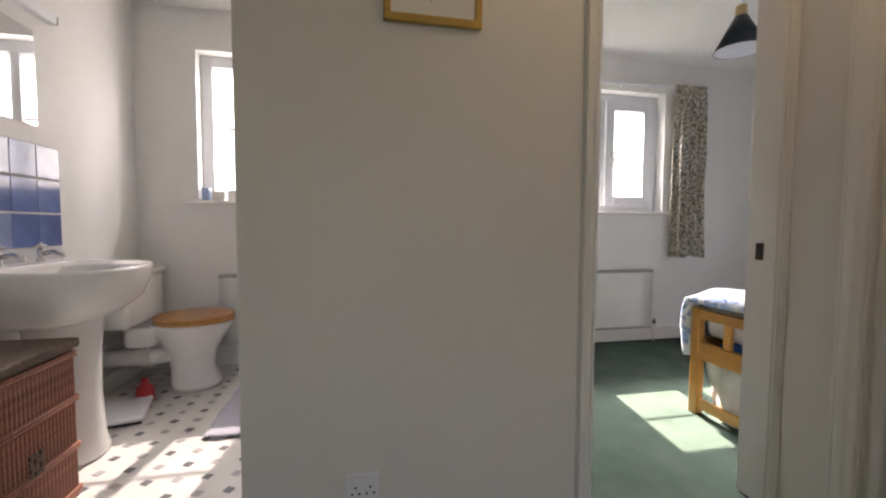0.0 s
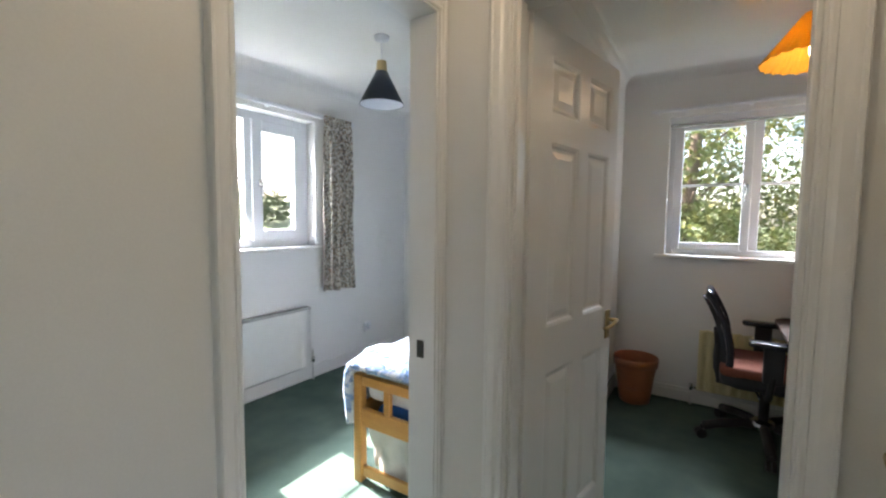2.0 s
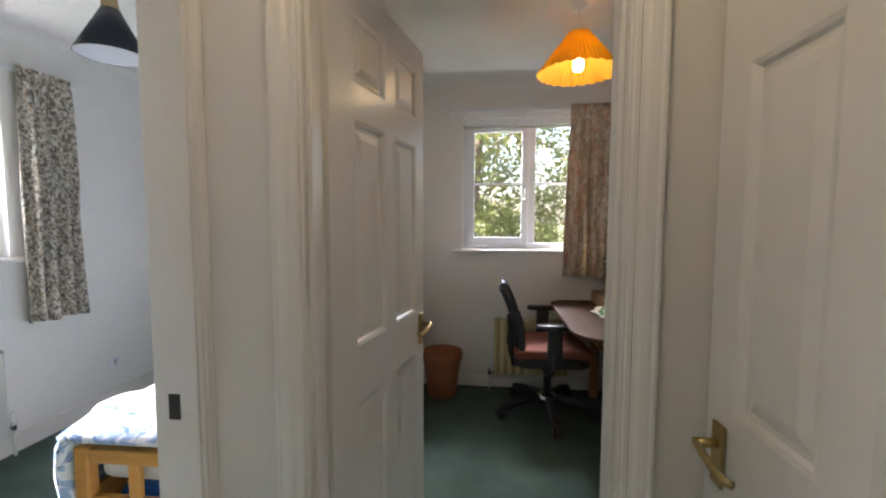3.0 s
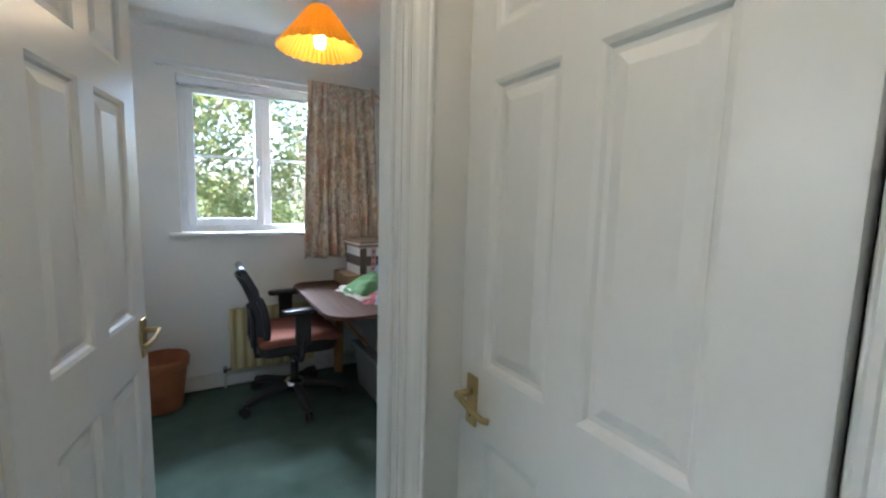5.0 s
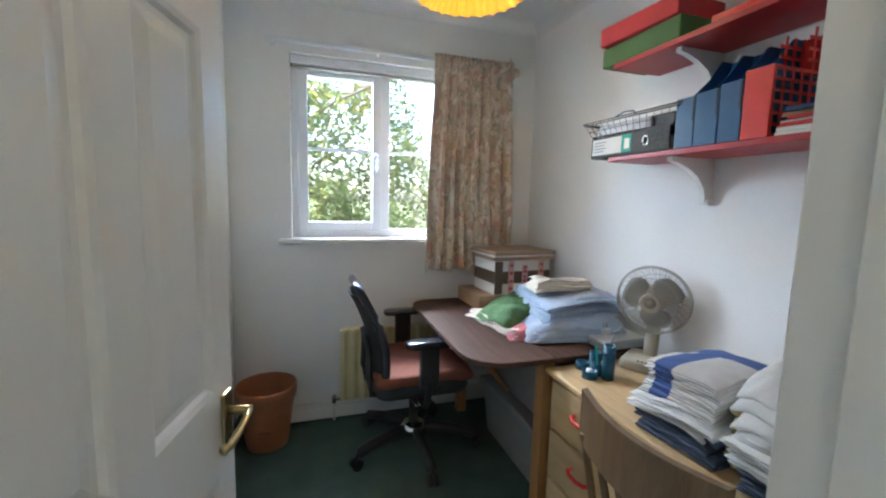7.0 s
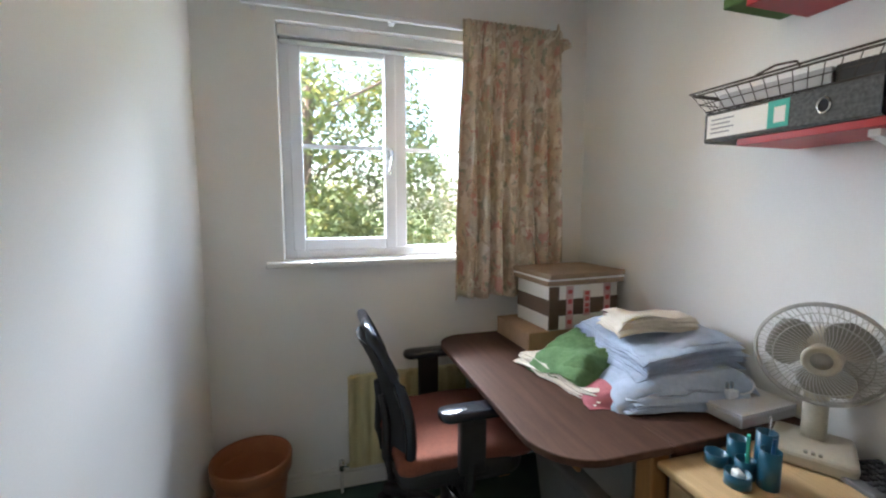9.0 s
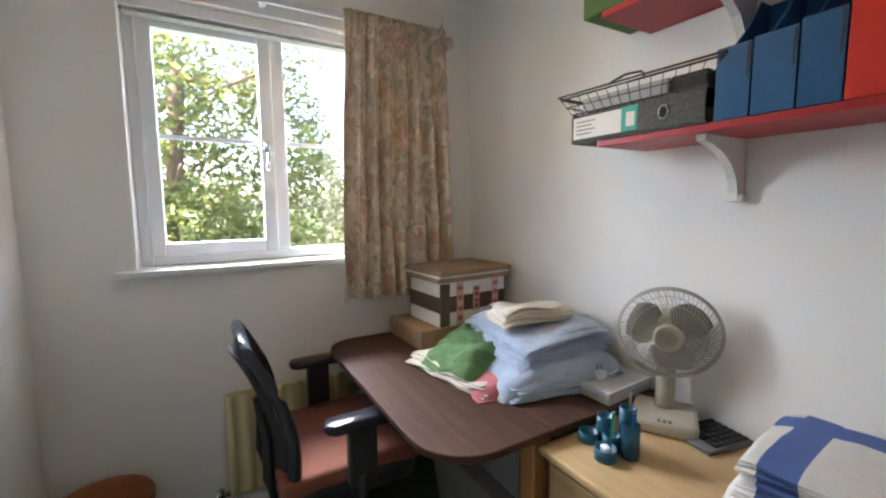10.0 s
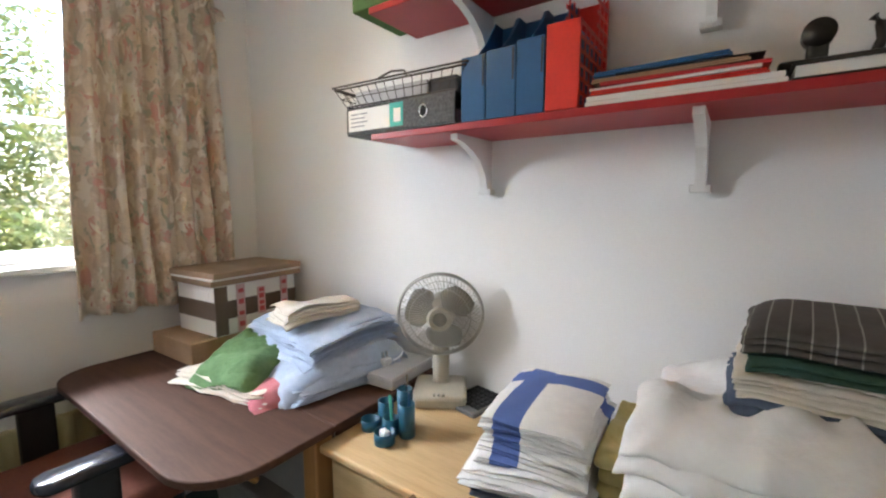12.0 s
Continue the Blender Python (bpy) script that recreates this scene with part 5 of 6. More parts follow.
# ---------------------------------------------------------------- things on the pine desk
pen = thing("desk_tidy", "teal plastic pen holder of joined tubes", "pen holder", pose(2.405, -0.545, PZ + 0.0005, 0, 0, -20))
for x, y, r, h in ((0.0, -0.035, 0.022, 0.115), (0.048, 0.0, 0.022, 0.072), (-0.036, -0.02, 0.022, 0.09), (0.0, 0.01, 0.022, 0.045), (0.055, 0.045, 0.026, 0.028), (-0.03, 0.045, 0.028, 0.030)):
    bm = bmesh.new()
    lathe(bm, [(r, 0), (r, h), (r - 0.0025, h), (r - 0.0025, 0.006), (0.002, 0.005)], 20, (x, y, 0))
    part("tube", bm, TEAL, pen, "", True)
for (a, b, r, mat) in (((0.0, 0.005, 0.01), (-0.035, 0.03, 0.125), 0.004, MINT), ((-0.004, -0.035, 0.01), (0.006, -0.045, 0.15), 0.0035, CHROME), ((-0.04, -0.02, 0.01), (-0.032, -0.03, 0.115), 0.004, BLUEPL)):
    part("pen", rod(bmesh.new(), a, b, r, None, 8), mat, pen)
part("eraser", block((-0.045, 0.035, 0.008), (-0.018, 0.055, 0.034), 0.003), PAPER, pen)

fan = thing("desk_fan", "beige desk fan with a round wire guard", "fan", pose(2.43, -0.80, PZ + 0.0005, 0, 0, 32))
bm = bmesh.new()
slab(bm, rounded(-0.085, -0.075, 0.085, 0.105, (0.02, 0.02, 0.02, 0.02)), 0.0, 0.038, 0.010)
base = part("base", bm, FANBEIGE, fan, "", False)
for x in (-0.014, 0, 0.014):
    part("button", block((x - 0.004, 0.085, 0.037), (x + 0.004, 0.095, 0.044), 0.001), FANBLADE, base)
bm = bmesh.new()
tube(bm, [(0, -0.020, 0.034), (0, -0.035, 0.08), (0, -0.045, 0.125), (0, -0.055, 0.165), (0, -0.060, 0.22)], 0.027, 16)
part("neck", bm, FANBEIGE, fan, "", True)
HEAD = Matrix.Translation((0, 0.0, 0.268)) @ Matrix.Scale(0.92, 4) @ Euler((radians(-96), 0, 0)).to_matrix().to_4x4()
def inhead(bm):
    bmesh.ops.transform(bm, matrix=HEAD, verts=bm.verts)
    return bm
part("motor", inhead(lathe(bmesh.new(), [(0.018, -0.135), (0.045, -0.12), (0.055, -0.07), (0.055, -0.02), (0.045, -0.01)], 24)), FANBEIGE, fan, "", True)
for k in range(3):
    bm = bmesh.new()
    a0 = radians(120 * k + 100)
    grid = []
    for i in range(7):
        r = 0.028 + 0.095 * i / 6
        half = radians(50) * math.sin(math.pi * (0.22 + 0.62 * i / 6))
        grid.append([bm.verts.new((r * math.cos(a0 + half * (2 * j / 8 - 1)), r * math.sin(a0 + half * (2 * j / 8 - 1)), 0.018 * (2 * j / 8 - 1))) for j in range(9)])
    for a, b in zip(grid, grid[1:]):
        for j in range(8):
            bm.faces.new((a[j], a[j + 1], b[j + 1], b[j]))
    bl = part("blade", inhead(bm), FANBLADE, fan, "smoky plastic blade", True)
    bl.modifiers.new("thick", "SOLIDIFY").thickness = 0.002
part("spinner", inhead(lathe(bmesh.new(), [(0.03, -0.02), (0.03, 0.012), (0.022, 0.022), (0.004, 0.024)], 24)), FANBEIGE, fan, "", True)
bm = bmesh.new()
for rr, zz, th in ((0.148, 0.0, 0.0045), (0.146, 0.010, 0.003), (0.146, -0.012, 0.003), (0.105, 0.036, 0.0016), (0.105, -0.05, 0.0016)):
    tube(bm, [(rr * math.cos(2 * math.pi * k / 48), rr * math.sin(2 * math.pi * k / 48), zz) for k in range(48)], th, 6, True)
part("guard_rim", inhead(bm), FANWIRE, fan, "", True)
bm = bmesh.new()
for k in range(64):
    a = 2 * math.pi * k / 64
    c, s = math.cos(a), math.sin(a)
    c2, s2 = math.cos(a + 0.35), math.sin(a + 0.35)
    tube(bm, [(0.036 * c, 0.036 * s, 0.046), (0.07 * math.cos(a + 0.12), 0.07 * math.sin(a + 0.12), 0.044), (0.115 * math.cos(a + 0.25), 0.115 * math.sin(a + 0.25), 0.034), (0.146 * c2, 0.146 * s2, 0.006)], 0.0011, 4)
    if k % 2:
        tube(bm, [(0.05 * c, 0.05 * s, -0.065), (0.11 * c, 0.11 * s, -0.05), (0.146 * c, 0.146 * s, -0.01)], 0.0011, 4)
tagged(part("guard_grille", inhead(bm), FANWIRE, fan, "fine grey guard wires"), kind="stuff")
part("badge", inhead(lathe(bmesh.new(), [(0.043, 0.040), (0.043, 0.049), (0.036, 0.053), (0.030, 0.048), (0.012, 0.048)], 28)), FANBEIGE, fan, "ringed round badge", True)
part("badge_disc", inhead(lathe(bmesh.new(), [(0.024, 0.047), (0.024, 0.0505), (0.004, 0.051)], 24)), FANBLADE, fan, "grey disc inside the badge", True)

kb = thing("calculator", "black keypad calculator lying beside the fan", "calculator", pose(2.305, -0.82, PZ + 0.0005, 0, 0, -12))
part("case", block((-0.065, -0.075, 0), (0.065, 0.085, 0.014), 0.004, 2), plain("dark grey calculator case", (0.12, 0.12, 0.12), 0.6), kb)
KEYCAP = plain("matt black keys", (0.02, 0.02, 0.022), 0.85, bump=0.0)
for i in range(6):
    for j in range(6):
        part("key", block((-0.056 + i * 0.019, -0.066 + j * 0.021, 0.0135), (-0.041 + i * 0.019, -0.049 + j * 0.021, 0.020), 0.002), KEYCAP, kb)

# linen on the pine desk
hx, hy = 1.985, -0.575
folded("folded_cloth", NAVYCLOTH, "slate blue denim folded at the foot of the pile", (hx - 0.01, hy - 0.01, PZ + 0.001), (0.235, 0.33, 0.066), 5, 21, 4, 0, 0.007, 0.0, 0.012)
folded("folded_cloth", WHITECLOTH, "crumpled white cloth in the pile", (hx + 0.005, hy + 0.005, PZ + 0.068), (0.24, 0.33, 0.050), 6, 22, 8, 0.010, 0.010, -0.02, 0.012)
folded("folded_cloth", CHECK, "white tea towels with broad blue bands, folded on the pile", (hx - 0.003, hy - 0.01, PZ + 0.118), (0.215, 0.30, 0.096), 11, 23, 5, 0.010, 0.005, -0.02, 0.010)
folded("folded_cloth", YELLOWCLOTH, "yellow cloth crumpled between the piles", (1.838, -0.64, PZ + 0.001), (0.055, 0.30, 0.165), 5, 24, 2, 0.0, 0.010)
gx, gy = 1.60, -0.63
folded("folded_cloth", NAVYCLOTH, "slate blue denim under the white bedding", (gx + 0.02, gy, PZ + 0.001), (0.36, 0.42, 0.065), 6, 31, 3, 0, 0.007, 0.0, 0.012)
folded("folded_cloth", WHITECLOTH, "white sheets folded under the bedding", (gx + 0.015, gy + 0.01, PZ + 0.066), (0.38, 0.44, 0.085), 8, 32, 2, 0.0, 0.008, -0.02, 0.014)
folded("folded_cloth", WHITECLOTH, "thick white duvet folded on the pile", (gx + 0.01, gy, PZ + 0.148), (0.38, 0.43, 0.135), 4, 33, -2, 0.04, 0.026, -0.06, 0.010)
folded("folded_cloth", NAVYCLOTH, "slate blue cloth on the white bedding", (gx - 0.06, gy - 0.045, PZ + 0.290), (0.26, 0.30, 0.026), 2, 34, -3, 0.01, 0.003, -0.02)
folded("folded_cloth", CREAMCLOTH, "cream knitted blanket with a fringed edge", (gx - 0.07, gy - 0.05, PZ + 0.316), (0.24, 0.28, 0.048), 5, 35, -5, 0.012, 0.009, -0.02, 0.010)
folded("folded_cloth", DARKGREENCLOTH, "bottle green cloth folded on the pile", (gx - 0.075, gy - 0.055, PZ + 0.364), (0.235, 0.27, 0.032), 3, 36, -5, 0.012, 0.003, -0.02)
folded("folded_cloth", GREYSTRIPE, "charcoal cloth with pale stitched lines on top", (gx - 0.075, gy - 0.055, PZ + 0.396), (0.235, 0.28, 0.042), 3, 37, -6, 0.016, 0.004, -0.02)

# ---------------------------------------------------------------- pendant lamps
def flex(lampo, z0, z1):
    part("cable", rod(bmesh.new(), (0, 0, z0), (0, 0, z1), 0.003, None, 8), WHITEIN, lampo)
    part("ceiling_rose", lathe(bmesh.new(), [(0.04, z1 - 0.022), (0.045, z1 - 0.010), (0.045, z1)], 24), WHITEIN, lampo, "white ceiling rose", True)


pl = thing("pendant_lamp", "amber pleated pendant lamp with its bulb lit", "pendant lamp", pose(2.665, -0.075, 0))
bm = bmesh.new()
n = 96
rings = []
for v in range(6):
    t = v / 5
    r = 0.055 + 0.155 * t
    zz = 2.285 - 0.205 * t
    rings.append([bm.verts.new(((r + (0.0035 * t if k % 2 else -0.0035 * t)) * math.cos(2 * math.pi * k / n), (r + (0.0035 * t if k % 2 else -0.0035 * t)) * math.sin(2 * math.pi * k / n), zz + (0.004 * math.sin(k / n * 2 * math.pi * 24) if v == 5 else 0))) for k in range(n)])
for a, b in zip(rings, rings[1:]):
    for k in range(n):
        bm.faces.new((a[k], a[(k + 1) % n], b[(k + 1) % n], b[k]))
sh = part("shade", bm, SHADE_OR, pl, "amber pleated conical shade")
sh.modifiers.new("thick", "SOLIDIFY").thickness = 0.0015
part("bulb", lathe(bmesh.new(), [(0.010, 2.20), (0.024, 2.19), (0.027, 2.175), (0.027, 2.11), (0.022, 2.095), (0.006, 2.090)], 20), BULB, pl, "lit tubular bulb", True)
part("bulb_holder", rod(bmesh.new(), (0, 0, 2.20), (0, 0, 2.30), 0.018, 0.012), WHITEIN, pl)
flex(pl, 2.30, CEILING)
lamp = bpy.data.lights.new("bulb light", "POINT")
lamp.energy, lamp.color, lamp.shadow_soft_size = 0.16, (1.0, 0.80, 0.56), 0.03
new("bulb_light", lamp).location = (2.665, -0.075, 2.07)

bl2 = thing("pendant_lamp", "navy metal cone pendant lamp with a pale wood cap", "pendant lamp", pose(2.07, 2.0, 0))
part("shade", lathe(bmesh.new(), [(0.032, 2.215), (0.034, 2.215), (0.135, 2.02), (0.133, 2.02), (0.030, 2.213)], 40), SHADE_NAVY, bl2, "navy metal cone", True)
part("shade_lining", lathe(bmesh.new(), [(0.029, 2.211), (0.131, 2.0205), (0.129, 2.022), (0.027, 2.208)], 40), WHITEIN, bl2, "white inside of the shade", True)
part("cap", rod(bmesh.new(), (0, 0, 2.215), (0, 0, 2.275), 0.032, 0.028, 24), WOODCAP, bl2, "pale wood cap")
part("bulb", lathe(bmesh.new(), [(0.012, 2.16), (0.03, 2.12), (0.028, 2.09), (0.006, 2.07)], 20), WHITEIN, bl2, "unlit bulb", True)
flex(bl2, 2.275, CEILING)
hl = thing("ceiling_lamp", "small warm bulb hanging in the hall", "ceiling lamp", pose(0.72, 0.50, 0))
part("bulb", lathe(bmesh.new(), [(0.012, 2.27), (0.03, 2.24), (0.035, 2.205), (0.022, 2.175), (0.004, 2.17)], 20), BULB, hl, "lit bulb", True)
part("bulb_holder", rod(bmesh.new(), (0, 0, 2.27), (0, 0, 2.34), 0.018, 0.014), WHITEIN, hl)
flex(hl, 2.34, CEILING)
lamp = bpy.data.lights.new("hall light", "POINT")
lamp.energy, lamp.color, lamp.shadow_soft_size = 0.31, (1.0, 0.78, 0.54), 0.04
new("hall_light", lamp).location = (0.72, 0.50, 2.12)

# ---------------------------------------------------------------- hall: picture and socket
pic = thing("framed_picture", "small gilt-framed sketch on the hall wall", "picture", pose(0.056, HALL_Y, 1.520))
for lo, hi in (((-0.135, -0.018, 0), (0.135, -0.001, 0.022)), ((-0.135, -0.018, 0.318), (0.135, -0.001, 0.34)), ((-0.135, -0.018, 0.022), (-0.115, -0.001, 0.318)), ((0.115, -0.018, 0.022), (0.135, -0.001, 0.318))):
    part("frame_side", block(lo, hi, 0.004, 2), GILT, pic, "gilt moulding")
part("mount", block((-0.116, -0.008, 0.021), (0.116, -0.003, 0.319)), PAPER, pic, "cream paper")
bm = bmesh.new()
tube(bm, [(-0.03, -0.009, 0.075), (-0.012, -0.009, 0.088), (0.01, -0.009, 0.082), (0.03, -0.009, 0.10), (0.012, -0.009, 0.115)], 0.0018, 5)
tube(bm, [(0.0, -0.009, 0.083), (-0.008, -0.009, 0.06)], 0.0014, 5)
part("sketch", bm, INK, pic, "thin grey drawn strokes")
so = thing("wall_socket", "white plastic double wall socket near the floor", "socket", pose(-0.14, HALL_Y, 0.255))
part("faceplate", block((-0.046, -0.011, -0.04), (0.046, 0.0, 0.04), 0.003, 2), UPVC, so)
for x in (-0.018, 0.022):
    part("switch", block((x - 0.006, -0.0135, 0.014), (x + 0.006, -0.0105, 0.03), 0.001), UPVC, so)
    for dx, dz in ((0, 0.002), (-0.010, -0.016), (0.010, -0.016)):
        part("pin_hole", block((x + dx - 0.003, -0.0115, dz - 0.004), (x + dx + 0.003, -0.0108, dz + 0.002)), BLACK, so)


# ---------------------------------------------------------------- bed
bed = thing("single_bed", "orange pine single bed frame with a slatted footboard", "bed", pose(0, 0, 0))
BX, BY0, BY1 = 1.586, 1.035, 1.765
for x in (BX, 3.52):
    for y in (BY0 + 0.025, BY1 - 0.025):
        part("post", block((x, y - 0.025, 0.0), (x + 0.045, y + 0.025, 0.56), 0.006, 2), BEDPINE, bed)
    part("top_rail", block((x + 0.005, BY0 + 0.05, 0.505), (x + 0.04, BY1 - 0.05, 0.555), 0.005, 2), BEDPINE, bed)
    part("middle_rail", block((x + 0.008, BY0 + 0.05, 0.295), (x + 0.037, BY1 - 0.05, 0.385), 0.005, 2), BEDPINE, bed)
    for k in range(1, 4):
        y = BY0 + 0.05 + k * (BY1 - BY0 - 0.10) / 4
        part("muntin", block((x + 0.01, y - 0.02, 0.385), (x + 0.035, y + 0.02, 0.505), 0.003), BEDPINE, bed)
for y in (BY0 + 0.012, BY1 - 0.037):
    part("side_rail", block((BX + 0.045, y, 0.27), (3.52, y + 0.025, 0.40), 0.005, 2), BEDPINE, bed)
part("low_rail", block((BX + 0.012, BY0 + 0.05, 0.03), (BX + 0.035, BY1 - 0.05, 0.085), 0.005), BEDPINE, bed)
solo("mattress", block((BX + 0.055, BY0 + 0.03, 0.41), (3.50, BY1 - 0.03, 0.565), 0.04, 3), WHITECLOTH, "white mattress on the bed frame", "mattress")
# duvet with soft swells and an overhanging edge
bm = bmesh.new()
nx, ny = 60, 40
g = []
for j in range(ny + 1):
    row = []
    for i in range(nx + 1):
        u, v = i / nx, j / ny
        s = (v - 0.0) * 1.08                      # arc along the width: flat top, then down the open side
        x = BX - 0.015 + u * 1.85
        flat = 0.77
        nz = noise.noise(Vector((x * 3.2, s * 4.0, 1.0))) * 0.035 + noise.noise(Vector((x * 9, s * 10, 5.0))) * 0.014
        edge = min(1.0, u * 9)
        if s < flat:
            y, z = BY0 + s, 0.595 + 0.065 * math.sin(min(1, s / flat) * math.pi * 0.9 + 0.15) ** 0.7 * edge ** 0.5 + nz * edge
        else:
            a = s - flat
            y = BY1 + 0.04 + 0.02 * math.sin(x * 22) - 0.03 * max(0, 1 - a * 20)
            z = 0.61 - a * 0.93 + 0.02 * math.sin(x * 15) + nz * 0.4
            y += nz
        row.append(bm.verts.new((x, y, z)))
    g.append(row)
for j in range(ny):
    for i in range(nx):
        bm.faces.new((g[j][i], g[j][i + 1], g[j + 1][i + 1], g[j + 1][i]))
dv = solo("duvet", bm, BEDPRINT, "blue and white floral duvet hanging over the bed", "duvet", None, "", True)
md = dv.modifiers.new("thick", "SOLIDIFY")
md.thickness, md.offset = 0.028, 0
bm = bmesh.new()
cloth_slab(bm, 0.40, 0.50, 0.0, 0.10, 6, 0.014)
solo("storage_bag", bm, BLUEBAG, "shiny blue plastic bag behind the footboard", "bag", pose(1.86, 1.42, 0.3005), "", True)
solo("bed_base", block((BX + 0.05, BY0 + 0.04, 0.275), (3.5, BY1 - 0.04, 0.30)), PINE, "pale slatted base inside the bed frame", "bed base")
bm = bmesh.new()
rows = []
for j in range(13):
    v = j / 12
    rows.append([bm.verts.new((BX + 0.048 + 0.03 * v * math.sin(i * 0.9) + 0.03 * noise.noise(Vector((i * 0.4, v * 3, 2))) + 0.02 * v, BY0 + 0.09 + (BY1 - BY0 - 0.16) * i / 24, 0.30 - v * (0.296 - 0.05 * (0.5 + 0.5 * math.sin(i * 0.6))))) for i in range(25)])
for a, b in zip(rows, rows[1:]):
    for i in range(24):
        bm.faces.new((a[i], a[i + 1], b[i + 1], b[i]))
sv = solo("hanging_sheet", bm, GREYBAG, "off-white sheet hanging under the bed end", "sheet", None, "", True)
sv.modifiers.new("thick", "SOLIDIFY").thickness = 0.006
so2 = thing("wall_socket", "white plastic wall socket by the bed", "socket", pose(3.05, BED_Y, 0.30))
part("faceplate", block((-0.045, -0.01, -0.04), (0.045, 0.0, 0.04), 0.003, 2), UPVC, so2)
part("plug_top", block((-0.02, -0.035, -0.02), (0.02, -0.01, 0.025), 0.006, 2), UPVC, so2)

# ---------------------------------------------------------------- bathroom
basin = thing("wash_basin", "white porcelain pedestal wash basin with two chrome taps", "basin", pose(BATH_X + 0.002, 1.90, 0))
def basin_ring(k, d, z, n=40):
    """A half-round plan: flat at the wall, bowed into the room."""
    out = []
    for i in range(n):
        a = 2 * math.pi * i / n
        e = 0.7
        x = 0.255 + 0.255 * k * math.copysign(abs(math.cos(a)) ** e, math.cos(a)) + d
        y = 0.30 * k * math.copysign(abs(math.sin(a)) ** e, math.sin(a))
        out.append((max(0.0, x), y, z))
    return out
bm = bmesh.new()
rings = [[bm.verts.new(p) for p in basin_ring(k, d, z)] for k, d, z in ((0.50, -0.06, 0.575), (0.72, -0.04, 0.60), (0.90, -0.015, 0.66), (0.985, 0, 0.745), (1.0, 0, 0.79), (0.985, 0, 0.803), (0.94, 0.0, 0.806), (0.80, 0.035, 0.800), (0.74, 0.04, 0.785), (0.60, 0.04, 0.70), (0.30, 0.03, 0.655), (0.06, 0.03, 0.650))]
for a, b in zip(rings, rings[1:]):
    for i in range(40):
        bm.faces.new((a[i], a[(i + 1) % 40], b[(i + 1) % 40], b[i]))
bm.faces.new(rings[0][::-1])
bm.faces.new(rings[-1])
part("bowl", bm, PORCELAIN, basin, "", True)
part("back_ledge", block((0.0, -0.29, 0.74), (0.13, 0.29, 0.812), 0.015, 3), PORCELAIN, basin)
bm = bmesh.new()
lathe(bm, [(0.135, 0.0), (0.138, 0.02), (0.125, 0.06), (0.112, 0.25), (0.116, 0.45), (0.135, 0.60), (0.13, 0.64)], 28, (0.225, 0, 0), 1.0, 1.05)
part("pedestal", bm, PORCELAIN, basin, "", True)
for y in (-0.11, 0.11):
    bm = bmesh.new()
    lathe(bm, [(0.022, 0.811), (0.018, 0.82), (0.012, 0.835), (0.014, 0.86), (0.009, 0.875)], 16, (0.085, y, 0))
    tube(bm, [(0.085, y, 0.85), (0.13, y, 0.858), (0.165, y, 0.850), (0.17, y, 0.83)], 0.010, 8)
    rod(bm, (0.06, y, 0.885), (0.11, y, 0.885), 0.006)
    rod(bm, (0.085, y - 0.025, 0.885), (0.085, y + 0.025, 0.885), 0.006)
    rod(bm, (0.085, y, 0.87), (0.085, y, 0.90), 0.008)
    part("tap", bm, CHROME, basin, "chrome cross-head tap", True)
part("overflow_bar", rod(bmesh.new(), (0.36, 0.285, 0.775), (0.42, 0.265, 0.775), 0.008), CHROME, basin)

wcm = thing("toilet", "white porcelain toilet with a varnished oak seat", "toilet", pose(-1.125, 2.67, 0, 0, 0, 90))
bm = bmesh.new()
sec = [(0.13, 0.135, -0.02, 0.0), (0.135, 0.14, -0.02, 0.03), (0.11, 0.12, -0.0, 0.13), (0.125, 0.135, 0.0, 0.22), (0.165, 0.19, 0.0, 0.32), (0.185, 0.225, 0.0, 0.375), (0.188, 0.23, 0.0, 0.395), (0.16, 0.20, 0.0, 0.396), (0.12, 0.15, 0.0, 0.30), (0.05, 0.06, 0.02, 0.25)]
rings = [[bm.verts.new((a * math.cos(2 * math.pi * i / 36), c + b * math.sin(2 * math.pi * i / 36), z)) for i in range(36)] for a, b, c, z in sec]
for a, b in zip(rings, rings[1:]):
    for i in range(36):
        bm.faces.new((a[i], a[(i + 1) % 36], b[(i + 1) % 36], b[i]))
bm.faces.new(rings[0][::-1])
bm.faces.new(rings[-1])
part("pan", bm, PORCELAIN, wcm, "", True)
part("rear_shelf", block((-0.17, 0.14, 0.28), (0.17, 0.30, 0.394), 0.03, 3), PORCELAIN, wcm)
for k, (z0, z1, lab) in enumerate(((0.397, 0.417, "oak seat"), (0.419, 0.440, "closed oak lid"))):
    bm = bmesh.new()
    vs = [(0.195 * math.cos(2 * math.pi * i / 40), 0.235 * math.sin(2 * math.pi * i / 40) * (1.0 if math.sin(2 * math.pi * i / 40) < 0 else 0.85)) for i in range(40)]
    slab(bm, vs, z0, z1, 0.006)
    part("seat_lid" if k else "seat", bm, SEATOAK, wcm, lab)
part("cistern", block((-0.225, 0.24, 0.40), (0.225, 0.412, 0.68), 0.025, 3), PORCELAIN, wcm)
part("cistern_lid", block((-0.235, 0.23, 0.681), (0.235, 0.415, 0.715), 0.012, 2), PORCELAIN, wcm)
bm = bmesh.new()
tube(bm, [(-0.03, 0.08, 0.215), (-0.05, 0.20, 0.205), (-0.05, 0.32, 0.20), (-0.05, 0.436, 0.20)], 0.052, 16)
part("soil_pipe", bm, PORCELAIN, wcm, "white plastic waste pipe", True)
part("pipe_collar", rod(bmesh.new(), (-0.05, 0.20, 0.206), (-0.05, 0.25, 0.204), 0.062, None, 20), PORCELAIN, wcm)
bm = bmesh.new()
